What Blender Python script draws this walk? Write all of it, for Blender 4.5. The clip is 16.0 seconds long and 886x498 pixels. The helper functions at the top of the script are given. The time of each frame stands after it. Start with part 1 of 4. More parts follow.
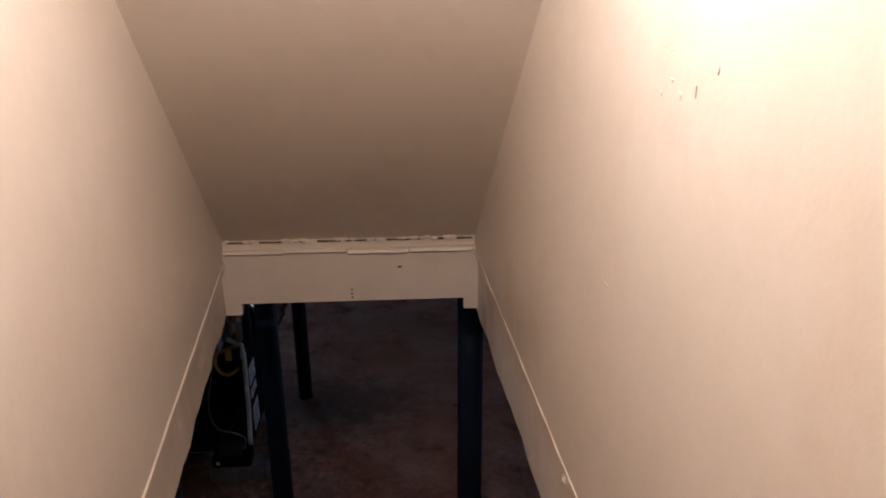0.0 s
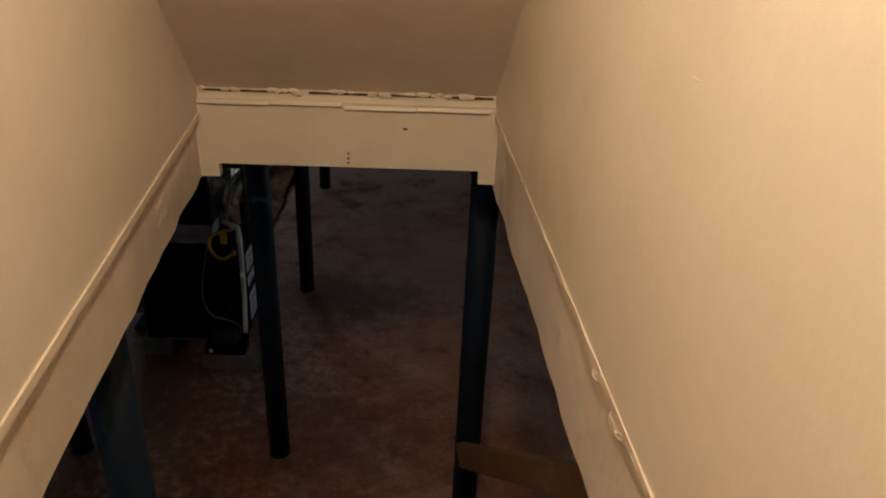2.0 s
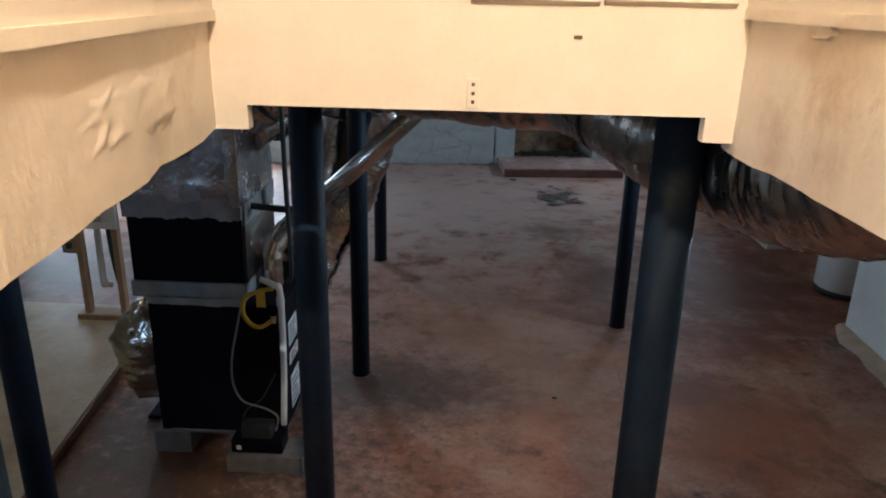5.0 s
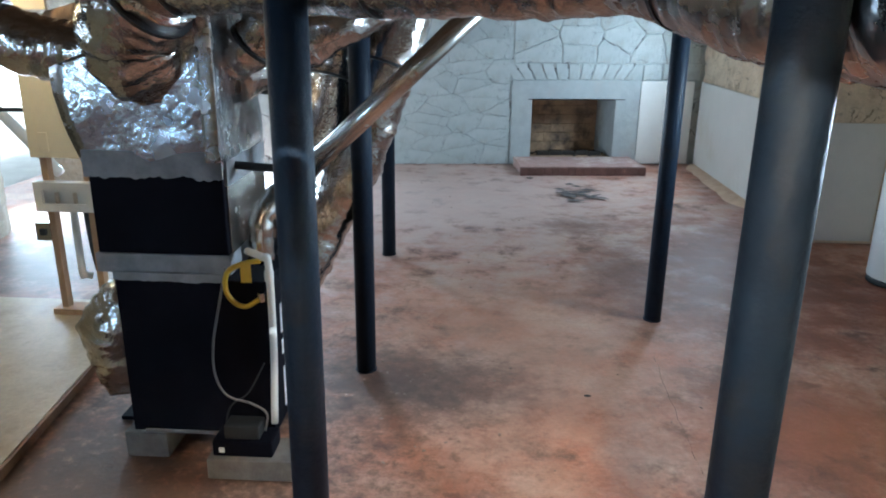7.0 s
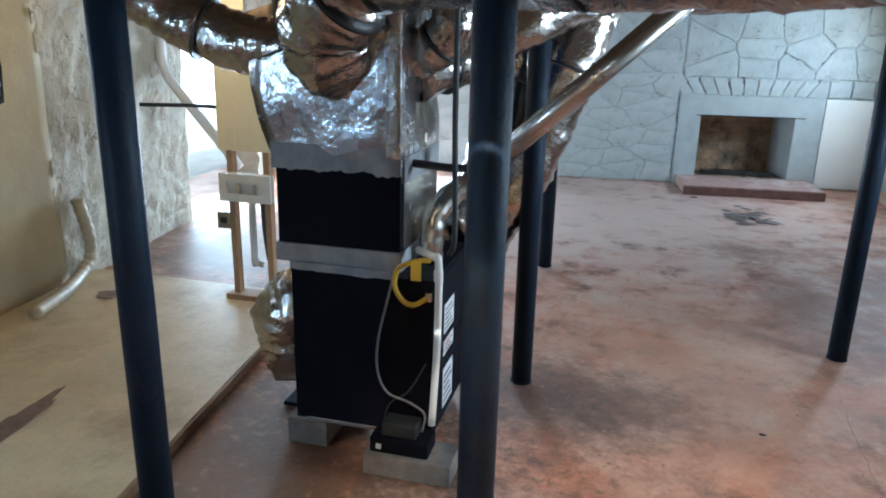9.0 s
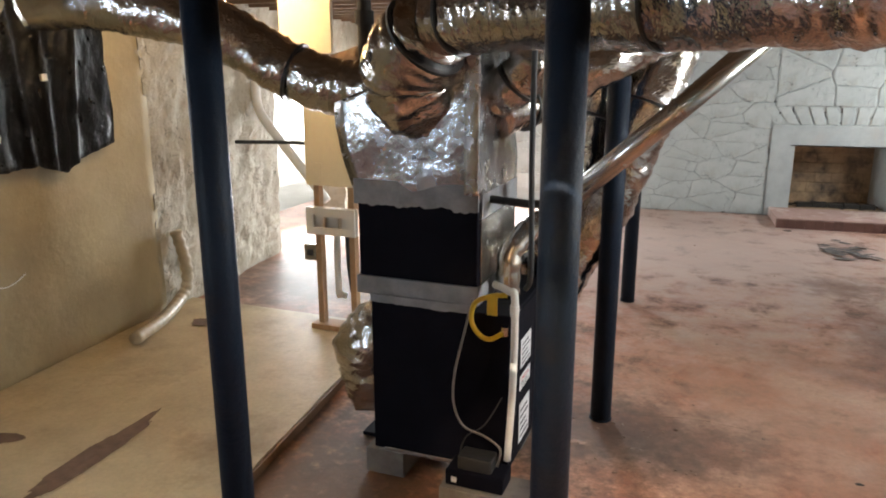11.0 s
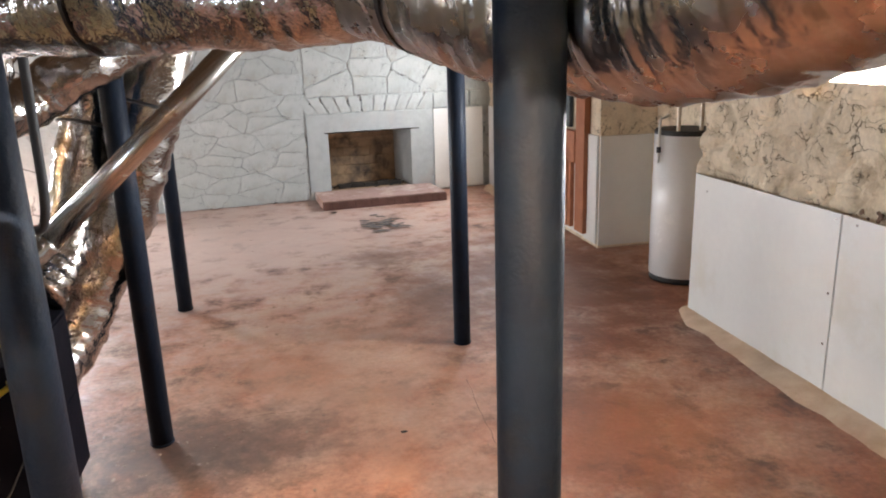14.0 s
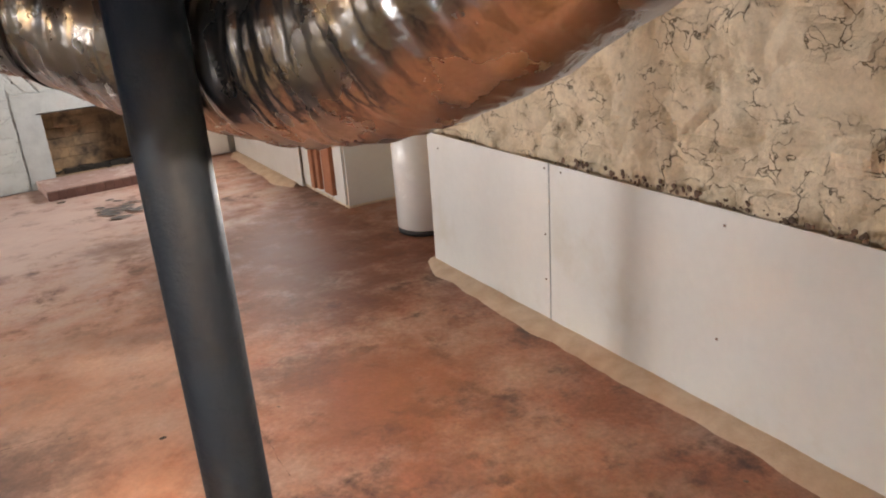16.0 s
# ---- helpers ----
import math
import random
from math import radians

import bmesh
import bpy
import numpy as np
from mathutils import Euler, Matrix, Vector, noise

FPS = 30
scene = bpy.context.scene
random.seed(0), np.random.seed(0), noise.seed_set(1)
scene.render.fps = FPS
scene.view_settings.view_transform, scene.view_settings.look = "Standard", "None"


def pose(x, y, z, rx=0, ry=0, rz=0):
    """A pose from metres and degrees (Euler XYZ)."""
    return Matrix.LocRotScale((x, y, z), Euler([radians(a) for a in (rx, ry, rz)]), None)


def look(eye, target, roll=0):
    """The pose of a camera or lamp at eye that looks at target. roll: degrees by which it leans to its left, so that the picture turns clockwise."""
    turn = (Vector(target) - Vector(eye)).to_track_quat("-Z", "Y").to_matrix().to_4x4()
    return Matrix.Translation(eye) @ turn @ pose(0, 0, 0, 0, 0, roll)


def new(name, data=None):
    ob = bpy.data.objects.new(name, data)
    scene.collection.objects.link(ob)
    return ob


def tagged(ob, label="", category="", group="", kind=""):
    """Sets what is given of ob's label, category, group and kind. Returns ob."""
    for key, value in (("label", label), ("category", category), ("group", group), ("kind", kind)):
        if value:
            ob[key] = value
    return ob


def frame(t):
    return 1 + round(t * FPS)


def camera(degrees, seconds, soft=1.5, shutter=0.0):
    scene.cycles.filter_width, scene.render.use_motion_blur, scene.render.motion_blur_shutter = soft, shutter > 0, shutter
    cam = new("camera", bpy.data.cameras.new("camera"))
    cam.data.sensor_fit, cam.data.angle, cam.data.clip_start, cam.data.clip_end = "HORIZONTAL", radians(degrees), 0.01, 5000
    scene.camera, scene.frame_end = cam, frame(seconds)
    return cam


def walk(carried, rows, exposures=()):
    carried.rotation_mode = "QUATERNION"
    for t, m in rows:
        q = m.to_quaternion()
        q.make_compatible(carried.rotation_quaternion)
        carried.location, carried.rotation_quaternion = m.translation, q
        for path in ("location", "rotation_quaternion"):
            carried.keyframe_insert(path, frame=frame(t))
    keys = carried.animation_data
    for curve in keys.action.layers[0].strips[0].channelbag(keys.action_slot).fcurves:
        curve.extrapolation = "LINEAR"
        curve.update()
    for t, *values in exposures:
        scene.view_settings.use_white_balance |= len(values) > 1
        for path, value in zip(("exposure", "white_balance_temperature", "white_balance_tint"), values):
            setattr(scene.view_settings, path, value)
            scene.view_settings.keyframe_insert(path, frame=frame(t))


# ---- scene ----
cam = camera(62.6, 16.0, 1.9)
PATH = [
    (0, (0.201, -2.515, 3.319), (0.305, -0.640, 2.630), -0.4),
    (0.5, (0.181, -2.462, 3.277), (0.236, -0.609, 2.528), 1.8),
    (1, (0.236, -2.385, 3.246), (0.175, -0.568, 2.412), -1.0),
    (1.5, (0.269, -2.278, 3.188), (0.355, -0.472, 2.334), -0.7),
    (2, (0.240, -2.206, 3.038), (0.300, -0.425, 2.129), 2.5),
    (2.5, (0.157, -2.007, 2.936), (0.163, -0.204, 2.071), 0.1),
    (3, (0.136, -1.846, 2.816), (0.077, -0.013, 2.020), -0.0),
    (3.5, (0.126, -1.707, 2.694), (-0.014, 0.151, 1.967), 1.5),
    (4, (0.060, -1.573, 2.586), (0.091, 0.325, 1.956), 2.3),
    (4.5, (-0.005, -1.446, 2.492), (0.075, 0.449, 1.858), 1.3),
    (5, (-0.001, -1.329, 2.397), (-0.067, 0.558, 1.735), 1.3),
    (7.5, (-0.045, -0.824, 1.920), (-0.143, 1.082, 1.321), 0.6),
    (8, (-0.050, -0.797, 1.899), (-0.147, 1.106, 1.290), 0.6),
    (8.5, (-0.085, -0.827, 1.910), (-0.272, 1.072, 1.311), 1.3),
    (9, (-0.186, -0.824, 1.922), (-0.662, 1.031, 1.344), 1.3),
    (9.5, (-0.206, -0.821, 1.907), (-0.944, 0.961, 1.379), 0.3),
    (12, (-0.106, -0.866, 1.973), (-0.681, 0.992, 1.507), -1.8),
    (12.5, (-0.089, -0.823, 1.970), (-0.424, 1.092, 1.499), -2.1),
    (13, (0.003, -0.790, 1.957), (-0.112, 1.148, 1.475), -2.4),
    (13.5, (0.037, -0.781, 1.968), (0.250, 1.142, 1.460), -2.8),
    (14, (0.104, -0.751, 1.963), (0.496, 1.139, 1.437), -1.8),
    (14.5, (0.126, -0.744, 1.964), (0.598, 1.129, 1.442), -1.8),
    (15, (0.171, -0.771, 2.001), (0.770, 1.062, 1.471), -2.7),
    (15.5, (0.234, -0.798, 2.038), (1.096, 0.913, 1.466), -0.7),
    (16, (0.272, -0.814, 2.110), (1.212, 0.811, 1.422), -4.0),
]
EXPOSURES = [(0, -2.55, 5200, 20), (0.6, -2.65, 6000, 14), (1, -2.7, 6300, 10), (1.5, -2.4, 6400, 8), (2, -2.25, 6300, 8), (2.5, -1.55, 6200, 8), (3, -1.2, 6100, 7), (3.5, -0.95, 6000, 6), (5, -0.15, 5500, 4), (7.4, 1.4, 5300, 0), (8.5, 1.4, 5300, 0), (9, 1.42, 5300, 0), (9.5, 1.42, 7200, 10), (12, 1.55, 7000, 12), (13.5, 1.7, 7000, 16), (16, 1.72, 7900, 20)]
walk(cam, [(t, look(eye, target, roll)) for t, eye, target, roll in PATH], EXPOSURES)

# ---- world, sun, lamps ----
world = bpy.data.worlds.new("daylight")
scene.world = world
world.use_nodes = True
wn = world.node_tree.nodes
sky = wn.new("ShaderNodeTexSky")
sky.sky_type = "NISHITA"
sky.sun_disc = False
sky.sun_elevation = radians(48)
sky.sun_rotation = radians(166)
wn["Background"].inputs["Strength"].default_value = 0.06
world.node_tree.links.new(sky.outputs["Color"], wn["Background"].inputs["Color"])


def lamp(name, kind, m, energy, colour, **more):
    data = bpy.data.lights.new(name, kind)
    data.energy, data.color = energy, colour
    if kind == "AREA":
        data.shape, data.size, data.size_y = "RECTANGLE", more["size"], more["size_y"]
    if kind == "POINT":
        data.shadow_soft_size = more["radius"]
    if kind == "SUN":
        data.angle = more["angle"]
    ob = new(name, data)
    ob.matrix_world = m
    return ob


lamp("sun", "SUN", look((3, -12, 12), (0, 0, 0)), 3.0, (1, 0.95, 0.88), angle=radians(0.5))
SKYLIGHT = (0.80, 0.90, 1.0)
lamp("door_daylight", "AREA", look((-4.98, 6.6, 1.0), (2, 4.6, 0.9)), 40, SKYLIGHT, size=1.7, size_y=1.8)
lamp("back_door_daylight", "AREA", look((-3.6, 9.36, 0.66), (-2.2, 4.5, 0.3)), 150, SKYLIGHT, size=0.66, size_y=1.25)
lamp("near_window_daylight", "AREA", look((3.36, 2.73, 1.94), (0, 2.4, 0.4)), 80, SKYLIGHT, size=1.0, size_y=0.34)
lamp("far_window_daylight", "AREA", look((3.28, 8.1, 1.9), (0, 7.2, 0.0)), 50, SKYLIGHT, size=1.1, size_y=0.6)
lamp("tarp_window_daylight", "AREA", look((-4.33, 2.05, 2.05), (0, 2.2, 0.6)), 5, SKYLIGHT, size=0.6, size_y=0.36)
lamp("west_window_daylight", "AREA", look((-3.93, -2.05, 1.5), (-0.8, 2, 1.4)), 31, (0.62, 0.80, 1.0), size=0.75, size_y=0.7)
lamp("stair_bulb_light", "POINT", pose(0.21, -1.75, 3.71), 222, (1.0, 0.79, 0.58), radius=0.05)
lamp("cellar_bulb_light", "POINT", pose(-3.0, 2.95, 2.40), 14, (1.0, 0.72, 0.40), radius=0.04)


# ---- materials ----
def mat(name, base, other=None, scale=6.0, rough=0.7, metal=0.0, bump=0.2, bump_scale=60.0, third=None, third_scale=1.5,
        third_amount=0.5, rough_var=0.1, distance=0.01, vary=0.0, spec=0.5, bump_detail=8.0, blotch=None, grit=0.02):
    """Two-scale mottled surface: base and other mixed by noise, a third tone in larger stains, fine relief."""
    m = bpy.data.materials.new(name)
    m.use_nodes = True
    n, l = m.node_tree.nodes, m.node_tree.links
    b = n["Principled BSDF"]
    co = n.new("ShaderNodeTexCoord").outputs["Object"]

    def nz(s, detail=6.0, r=0.6):
        t = n.new("ShaderNodeTexNoise")
        t.inputs["Scale"].default_value, t.inputs["Detail"].default_value, t.inputs["Roughness"].default_value = s, detail, r
        l.new(co, t.inputs["Vector"])
        return t.outputs["Fac"]

    def ramp(f, lo, hi):
        r = n.new("ShaderNodeMapRange")
        r.inputs["From Min"].default_value, r.inputs["From Max"].default_value = lo, hi
        l.new(f, r.inputs["Value"])
        return r.outputs["Result"]

    def mixc(f, a, c):
        x = n.new("ShaderNodeMix")
        x.data_type = "RGBA"
        l.new(f, x.inputs["Factor"])
        for sock, v in ((x.inputs["A"], a), (x.inputs["B"], c)):
            if isinstance(v, tuple):
                sock.default_value = (*v, 1)
            else:
                l.new(v, sock)
        return x.outputs["Result"]

    other = other or tuple(c * 0.8 for c in base)
    colour = mixc(ramp(nz(scale), 0.35, 0.65), base, other)
    if third:
        s = ramp(nz(third_scale, 8.0, 0.65), 0.62 - third_amount * 0.25, 0.68)
        colour = mixc(s, colour, third)
    grain = n.new('ShaderNodeHueSaturation')
    l.new(colour, grain.inputs['Color'])
    gv = n.new('ShaderNodeMapRange')
    gv.inputs['From Min'].default_value, gv.inputs['From Max'].default_value = 0.3, 0.7
    gv.inputs['To Min'].default_value, gv.inputs['To Max'].default_value = 1 - grit, 1 + grit
    l.new(nz(scale * 9, 5.0, 0.7), gv.inputs['Value'])
    l.new(gv.outputs['Result'], grain.inputs['Value'])
    colour = grain.outputs['Color']
    if blotch:
        tone, bs, lo, hi = blotch
        colour = mixc(ramp(nz(bs, 9.0, 0.7), lo, hi), colour, tone)
    if vary:
        info = n.new("ShaderNodeObjectInfo").outputs["Random"]
        hsv = n.new("ShaderNodeHueSaturation")
        l.new(colour, hsv.inputs["Color"])
        v = n.new("ShaderNodeMapRange")
        v.inputs["To Min"].default_value, v.inputs["To Max"].default_value = 1 - vary, 1 + vary
        l.new(info, v.inputs["Value"])
        l.new(v.outputs["Result"], hsv.inputs["Value"])
        colour = hsv.outputs["Color"]
    l.new(colour, b.inputs["Base Color"])
    r = n.new("ShaderNodeMapRange")
    r.inputs["To Min"].default_value, r.inputs["To Max"].default_value = max(0.02, rough - rough_var), min(1, rough + rough_var)
    l.new(nz(scale * 1.7), r.inputs["Value"])
    l.new(r.outputs["Result"], b.inputs["Roughness"])
    b.inputs["Metallic"].default_value = metal
    b.inputs["Specular IOR Level"].default_value = spec
    bp = n.new("ShaderNodeBump")
    bp.inputs["Strength"].default_value, bp.inputs["Distance"].default_value = bump, distance
    l.new(nz(bump_scale, bump_detail), bp.inputs["Height"])
    l.new(bp.outputs["Normal"], b.inputs["Normal"])
    m["bump"] = bp.name
    return m


def cracked(m, scale, dark, width=0.05, keep=0.5, depth=0.6, warp=0.25, chop=3.2, flat=1.0):
    """Adds broken, wandering cracks, dark and sunken, to a material made by mat()."""
    n, l = m.node_tree.nodes, m.node_tree.links
    b = n["Principled BSDF"]
    co = n.new("ShaderNodeTexCoord").outputs["Object"]
    w = n.new("ShaderNodeTexNoise")
    w.inputs["Scale"].default_value, w.inputs["Detail"].default_value = 5.0, 5.0
    l.new(co, w.inputs["Vector"])
    add = n.new("ShaderNodeVectorMath")
    add.operation = "MULTIPLY_ADD"
    l.new(w.outputs["Color"], add.inputs[0])
    add.inputs[1].default_value = (warp, warp, warp)
    l.new(co, add.inputs[2])
    v = n.new("ShaderNodeTexVoronoi")
    v.feature = "DISTANCE_TO_EDGE"
    v.inputs["Scale"].default_value = scale
    mul = n.new("ShaderNodeVectorMath")
    mul.operation = "MULTIPLY"
    mul.inputs[1].default_value = (1, 1, flat)
    l.new(add.outputs["Vector"], mul.inputs[0])
    l.new(mul.outputs["Vector"], v.inputs["Vector"])
    c = n.new("ShaderNodeMapRange")
    c.inputs["From Max"].default_value = width
    c.inputs["To Min"].default_value, c.inputs["To Max"].default_value = 1.0, 0.0
    l.new(v.outputs["Distance"], c.inputs["Value"])
    k = n.new("ShaderNodeTexNoise")
    k.inputs["Scale"].default_value, k.inputs["Detail"].default_value = chop, 4.0
    l.new(co, k.inputs["Vector"])
    kr = n.new("ShaderNodeMapRange")
    kr.inputs["From Min"].default_value, kr.inputs["From Max"].default_value = 0.62 - keep * 0.3, 0.68 - keep * 0.2
    l.new(k.outputs["Fac"], kr.inputs["Value"])
    f = n.new("ShaderNodeMath")
    f.operation = "MULTIPLY"
    l.new(c.outputs["Result"], f.inputs[0])
    l.new(kr.outputs["Result"], f.inputs[1])
    old = b.inputs["Base Color"].links[0].from_socket
    x = n.new("ShaderNodeMix")
    x.data_type = "RGBA"
    l.new(f.outputs["Value"], x.inputs["Factor"])
    l.new(old, x.inputs["A"])
    x.inputs["B"].default_value = (*dark, 1)
    l.new(x.outputs["Result"], b.inputs["Base Color"])
    bp = n.new("ShaderNodeBump")
    bp.invert = True
    bp.inputs["Strength"].default_value, bp.inputs["Distance"].default_value = depth, 0.02
    l.new(f.outputs["Value"], bp.inputs["Height"])
    l.new(n[m["bump"]].outputs["Normal"], bp.inputs["Normal"])
    l.new(bp.outputs["Normal"], b.inputs["Normal"])
    return m


def glow(name, colour, strength):
    m = bpy.data.materials.new(name)
    m.use_nodes = True
    b = m.node_tree.nodes["Principled BSDF"]
    b.inputs["Base Color"].default_value = (*colour, 1)
    b.inputs["Emission Color"].default_value = (*colour, 1)
    b.inputs["Emission Strength"].default_value = strength
    return m


M_CREAM = mat("cream wall paint", (0.80, 0.71, 0.58), (0.76, 0.66, 0.53), 3, 0.45, 0, 0.2, 26, (0.72, 0.60, 0.46), 1.3, 0.3, distance=0.006)
M_CREAM_ROUGH = mat("cream paint on rough plaster", (0.78, 0.68, 0.55), (0.73, 0.62, 0.49), 7, 0.5, 0, 0.45, 16, (0.60, 0.46, 0.33), 2.6, 0.2, distance=0.012)
M_CREAM_TRIM = mat("cream gloss trim paint", (0.80, 0.70, 0.56), (0.75, 0.65, 0.51), 9, 0.4, 0, 0.15, 40)
M_DARKGAP = mat("dark gap", (0.13, 0.08, 0.05), (0.06, 0.04, 0.025), 30, 0.9)
M_FLOOR = mat("red clay dusted concrete", (0.46, 0.188, 0.108), (0.30, 0.113, 0.062), 3.5, 0.53, 0, 0.35, 38, (0.54, 0.36, 0.27), 1.5, 0.75, 0.16, 0.006, blotch=((0.115, 0.056, 0.04), 2.6, 0.53, 0.66), grit=0.22)


def dirt_and_light_zone(m, x, y, rx, ry, tone, amount, ragged=7.0):
    """A patch of tone with a soft ragged outline, for trodden-in dirt and for painted shade and sheen, in the metres of
    the thing itself.
    """
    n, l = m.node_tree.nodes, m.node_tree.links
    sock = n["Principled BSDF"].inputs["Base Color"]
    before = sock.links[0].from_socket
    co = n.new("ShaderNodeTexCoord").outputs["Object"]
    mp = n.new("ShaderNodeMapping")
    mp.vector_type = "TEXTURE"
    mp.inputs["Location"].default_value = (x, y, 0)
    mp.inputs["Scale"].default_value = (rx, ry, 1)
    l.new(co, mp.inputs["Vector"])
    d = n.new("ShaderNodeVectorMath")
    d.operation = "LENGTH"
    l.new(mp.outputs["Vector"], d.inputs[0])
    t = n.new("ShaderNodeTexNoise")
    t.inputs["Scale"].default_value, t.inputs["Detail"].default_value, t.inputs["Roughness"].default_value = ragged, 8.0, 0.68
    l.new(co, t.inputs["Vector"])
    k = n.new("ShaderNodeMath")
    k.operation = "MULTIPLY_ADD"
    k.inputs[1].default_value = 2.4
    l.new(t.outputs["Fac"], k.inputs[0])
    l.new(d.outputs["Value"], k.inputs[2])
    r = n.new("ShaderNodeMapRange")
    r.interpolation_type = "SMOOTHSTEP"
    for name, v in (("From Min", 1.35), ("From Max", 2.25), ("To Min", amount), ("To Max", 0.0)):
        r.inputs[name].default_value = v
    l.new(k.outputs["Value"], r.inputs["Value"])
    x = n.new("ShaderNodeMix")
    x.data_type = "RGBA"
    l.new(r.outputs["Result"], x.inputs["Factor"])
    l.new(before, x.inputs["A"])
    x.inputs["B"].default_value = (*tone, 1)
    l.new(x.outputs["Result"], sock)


# daylight sheen on the far floor, painted in as a paler tone
dirt_and_light_zone(M_FLOOR, -0.4, 7.4, 4.0, 3.8, (0.56, 0.46, 0.42), 0.75, 2.6)
dirt_and_light_zone(M_FLOOR, 0.3, 3.4, 1.3, 2.2, (0.50, 0.30, 0.21), 0.5, 4.0)
# brown dirt round the furnace, darkened further to paint in the shade there
dirt_and_light_zone(M_FLOOR, -1.65, 1.6, 1.8, 2.4, (0.05, 0.028, 0.014), 0.8, 14.0)
dirt_and_light_zone(M_FLOOR, -0.35, 2.75, 0.9, 0.6, (0.12, 0.075, 0.06), 0.5, 6.0)
dirt_and_light_zone(M_FLOOR, -0.3, 1.2, 0.9, 0.7, (0.15, 0.075, 0.05), 0.6, 6.0)
dirt_and_light_zone(M_FLOOR, -3.5, 4.7, 1.9, 1.4, (0.11, 0.065, 0.042), 0.85, 4.0)
dirt_and_light_zone(M_FLOOR, -0.62, 2.85, 0.8, 0.6, (0.12, 0.075, 0.055), 0.6, 11.0)
dirt_and_light_zone(M_FLOOR, 2.2, 4.9, 1.3, 2.2, (0.21, 0.066, 0.03), 0.85, 3.0)
dirt_and_light_zone(M_FLOOR, 1.5, 2.9, 0.5, 0.35, (0.13, 0.06, 0.04), 0.7, 8.0)
dirt_and_light_zone(M_FLOOR, 1.15, 4.7, 0.45, 1.3, (0.16, 0.075, 0.048), 0.6, 7.0)
dirt_and_light_zone(M_FLOOR, 0.9, 6.2, 0.5, 0.5, (0.15, 0.075, 0.05), 0.6, 6.0)
dirt_and_light_zone(M_FLOOR, 1.7, 2.5, 1.0, 0.8, (0.36, 0.14, 0.07), 0.6, 5.0)
M_SAND = mat("sandy mortar ledge", (0.76, 0.60, 0.45), (0.64, 0.46, 0.32), 8, 0.9, 0, 0.6, 30)
M_SLAB = mat("tan stained concrete slab", (0.58, 0.47, 0.30), (0.47, 0.37, 0.23), 4.0, 0.5, 0, 0.25, 45, (0.36, 0.26, 0.15), 1.8, 0.35, 0.15, 0.005, blotch=((0.14, 0.09, 0.05), 2.3, 0.66, 0.8), grit=0.1)
# red brick, its colour darkened for the shade on the hearth's front
M_HEARTHBRICK_SHADED = mat("dark red hearth brick with painted shade", (0.15, 0.075, 0.06), (0.11, 0.052, 0.042), 8, 0.85, 0, 0.4, 40, vary=0.12)
M_STAIN = mat("dark floor stain", (0.12, 0.075, 0.05), (0.20, 0.12, 0.08), 14, 0.8, 0, 0.4, 50)
M_PLASTER = mat("tan plaster", (0.36, 0.29, 0.165), (0.29, 0.23, 0.13), 2.2, 0.75, 0, 0.3, 22, (0.34, 0.27, 0.17), 1.4, 0.35, distance=0.012)
M_RUBBLE = cracked(mat("tan rubble wall smeared with mortar", (0.80, 0.68, 0.51), (0.68, 0.56, 0.40), 4.0, 0.85, 0, 0.9, 16, (0.46, 0.35, 0.23), 2.0, 0.3, distance=0.03, blotch=((0.13, 0.08, 0.045), 2.6, 0.66, 0.8), grit=0.1), 5.5, (0.15, 0.10, 0.06), 0.03, 0.5, 0.9, 0.5, 6.5, 1.7)
M_PIER = cracked(mat("grey white stone pier", (0.41, 0.37, 0.29), (0.32, 0.28, 0.21), 5.0, 0.8, 0, 0.8, 14, (0.25, 0.20, 0.14), 2.4, 0.3, distance=0.03), 5.0, (0.10, 0.08, 0.06), 0.024, 0.35, 0.7, 0.3)
M_STONE = cracked(mat("whitewashed stone", (0.45, 0.49, 0.48), (0.37, 0.41, 0.41), 4.0, 0.8, 0, 0.8, 14, (0.36, 0.36, 0.33), 2.2, 0.3, vary=0.06, distance=0.02), 3.0, (0.10, 0.10, 0.10), 0.016, 0.45, 0.6, 0.4, 6.0, 2.0)
M_MORTAR = cracked(mat("whitewashed mortar", (0.41, 0.45, 0.445), (0.32, 0.35, 0.35), 6.0, 0.85, 0, 0.7, 30, (0.30, 0.28, 0.25), 3.0, 0.2), 3.0, (0.05, 0.045, 0.04), 0.05, 0.5, 0.7, 0.25)
M_SURROUND = mat("grey painted fireplace surround", (0.40, 0.44, 0.44), (0.34, 0.37, 0.375), 6, 0.8, 0, 0.6, 22, (0.38, 0.38, 0.37), 2.0, 0.3)
M_FIREBRICK = mat("sooty firebrick", (0.44, 0.30, 0.18), (0.28, 0.19, 0.12), 4, 0.9, 0, 0.5, 30, (0.07, 0.055, 0.045), 2.4, 0.5, vary=0.15)
M_HEARTH = mat("dusty red brick", (0.42, 0.29, 0.26), (0.34, 0.22, 0.19), 8, 0.85, 0, 0.4, 40, (0.58, 0.48, 0.44), 3.0, 0.4, vary=0.12)
M_SMEAR = mat("soot smear", (0.085, 0.08, 0.078), (0.17, 0.15, 0.14), 22, 0.85, 0, 0.3, 60)
M_CRUMB = mat("crumbled mortar", (0.34, 0.25, 0.19), (0.24, 0.16, 0.12), 20, 0.9)
M_SOOT = mat("sooty iron", (0.04, 0.035, 0.03), (0.02, 0.018, 0.015), 12, 0.7, 0.4, 0.3)
M_WHITEPANEL = mat("white hardboard panel", (0.74, 0.74, 0.71), (0.70, 0.70, 0.67), 2.0, 0.35, 0, 0.06, 18, (0.66, 0.64, 0.58), 1.4, 0.25)
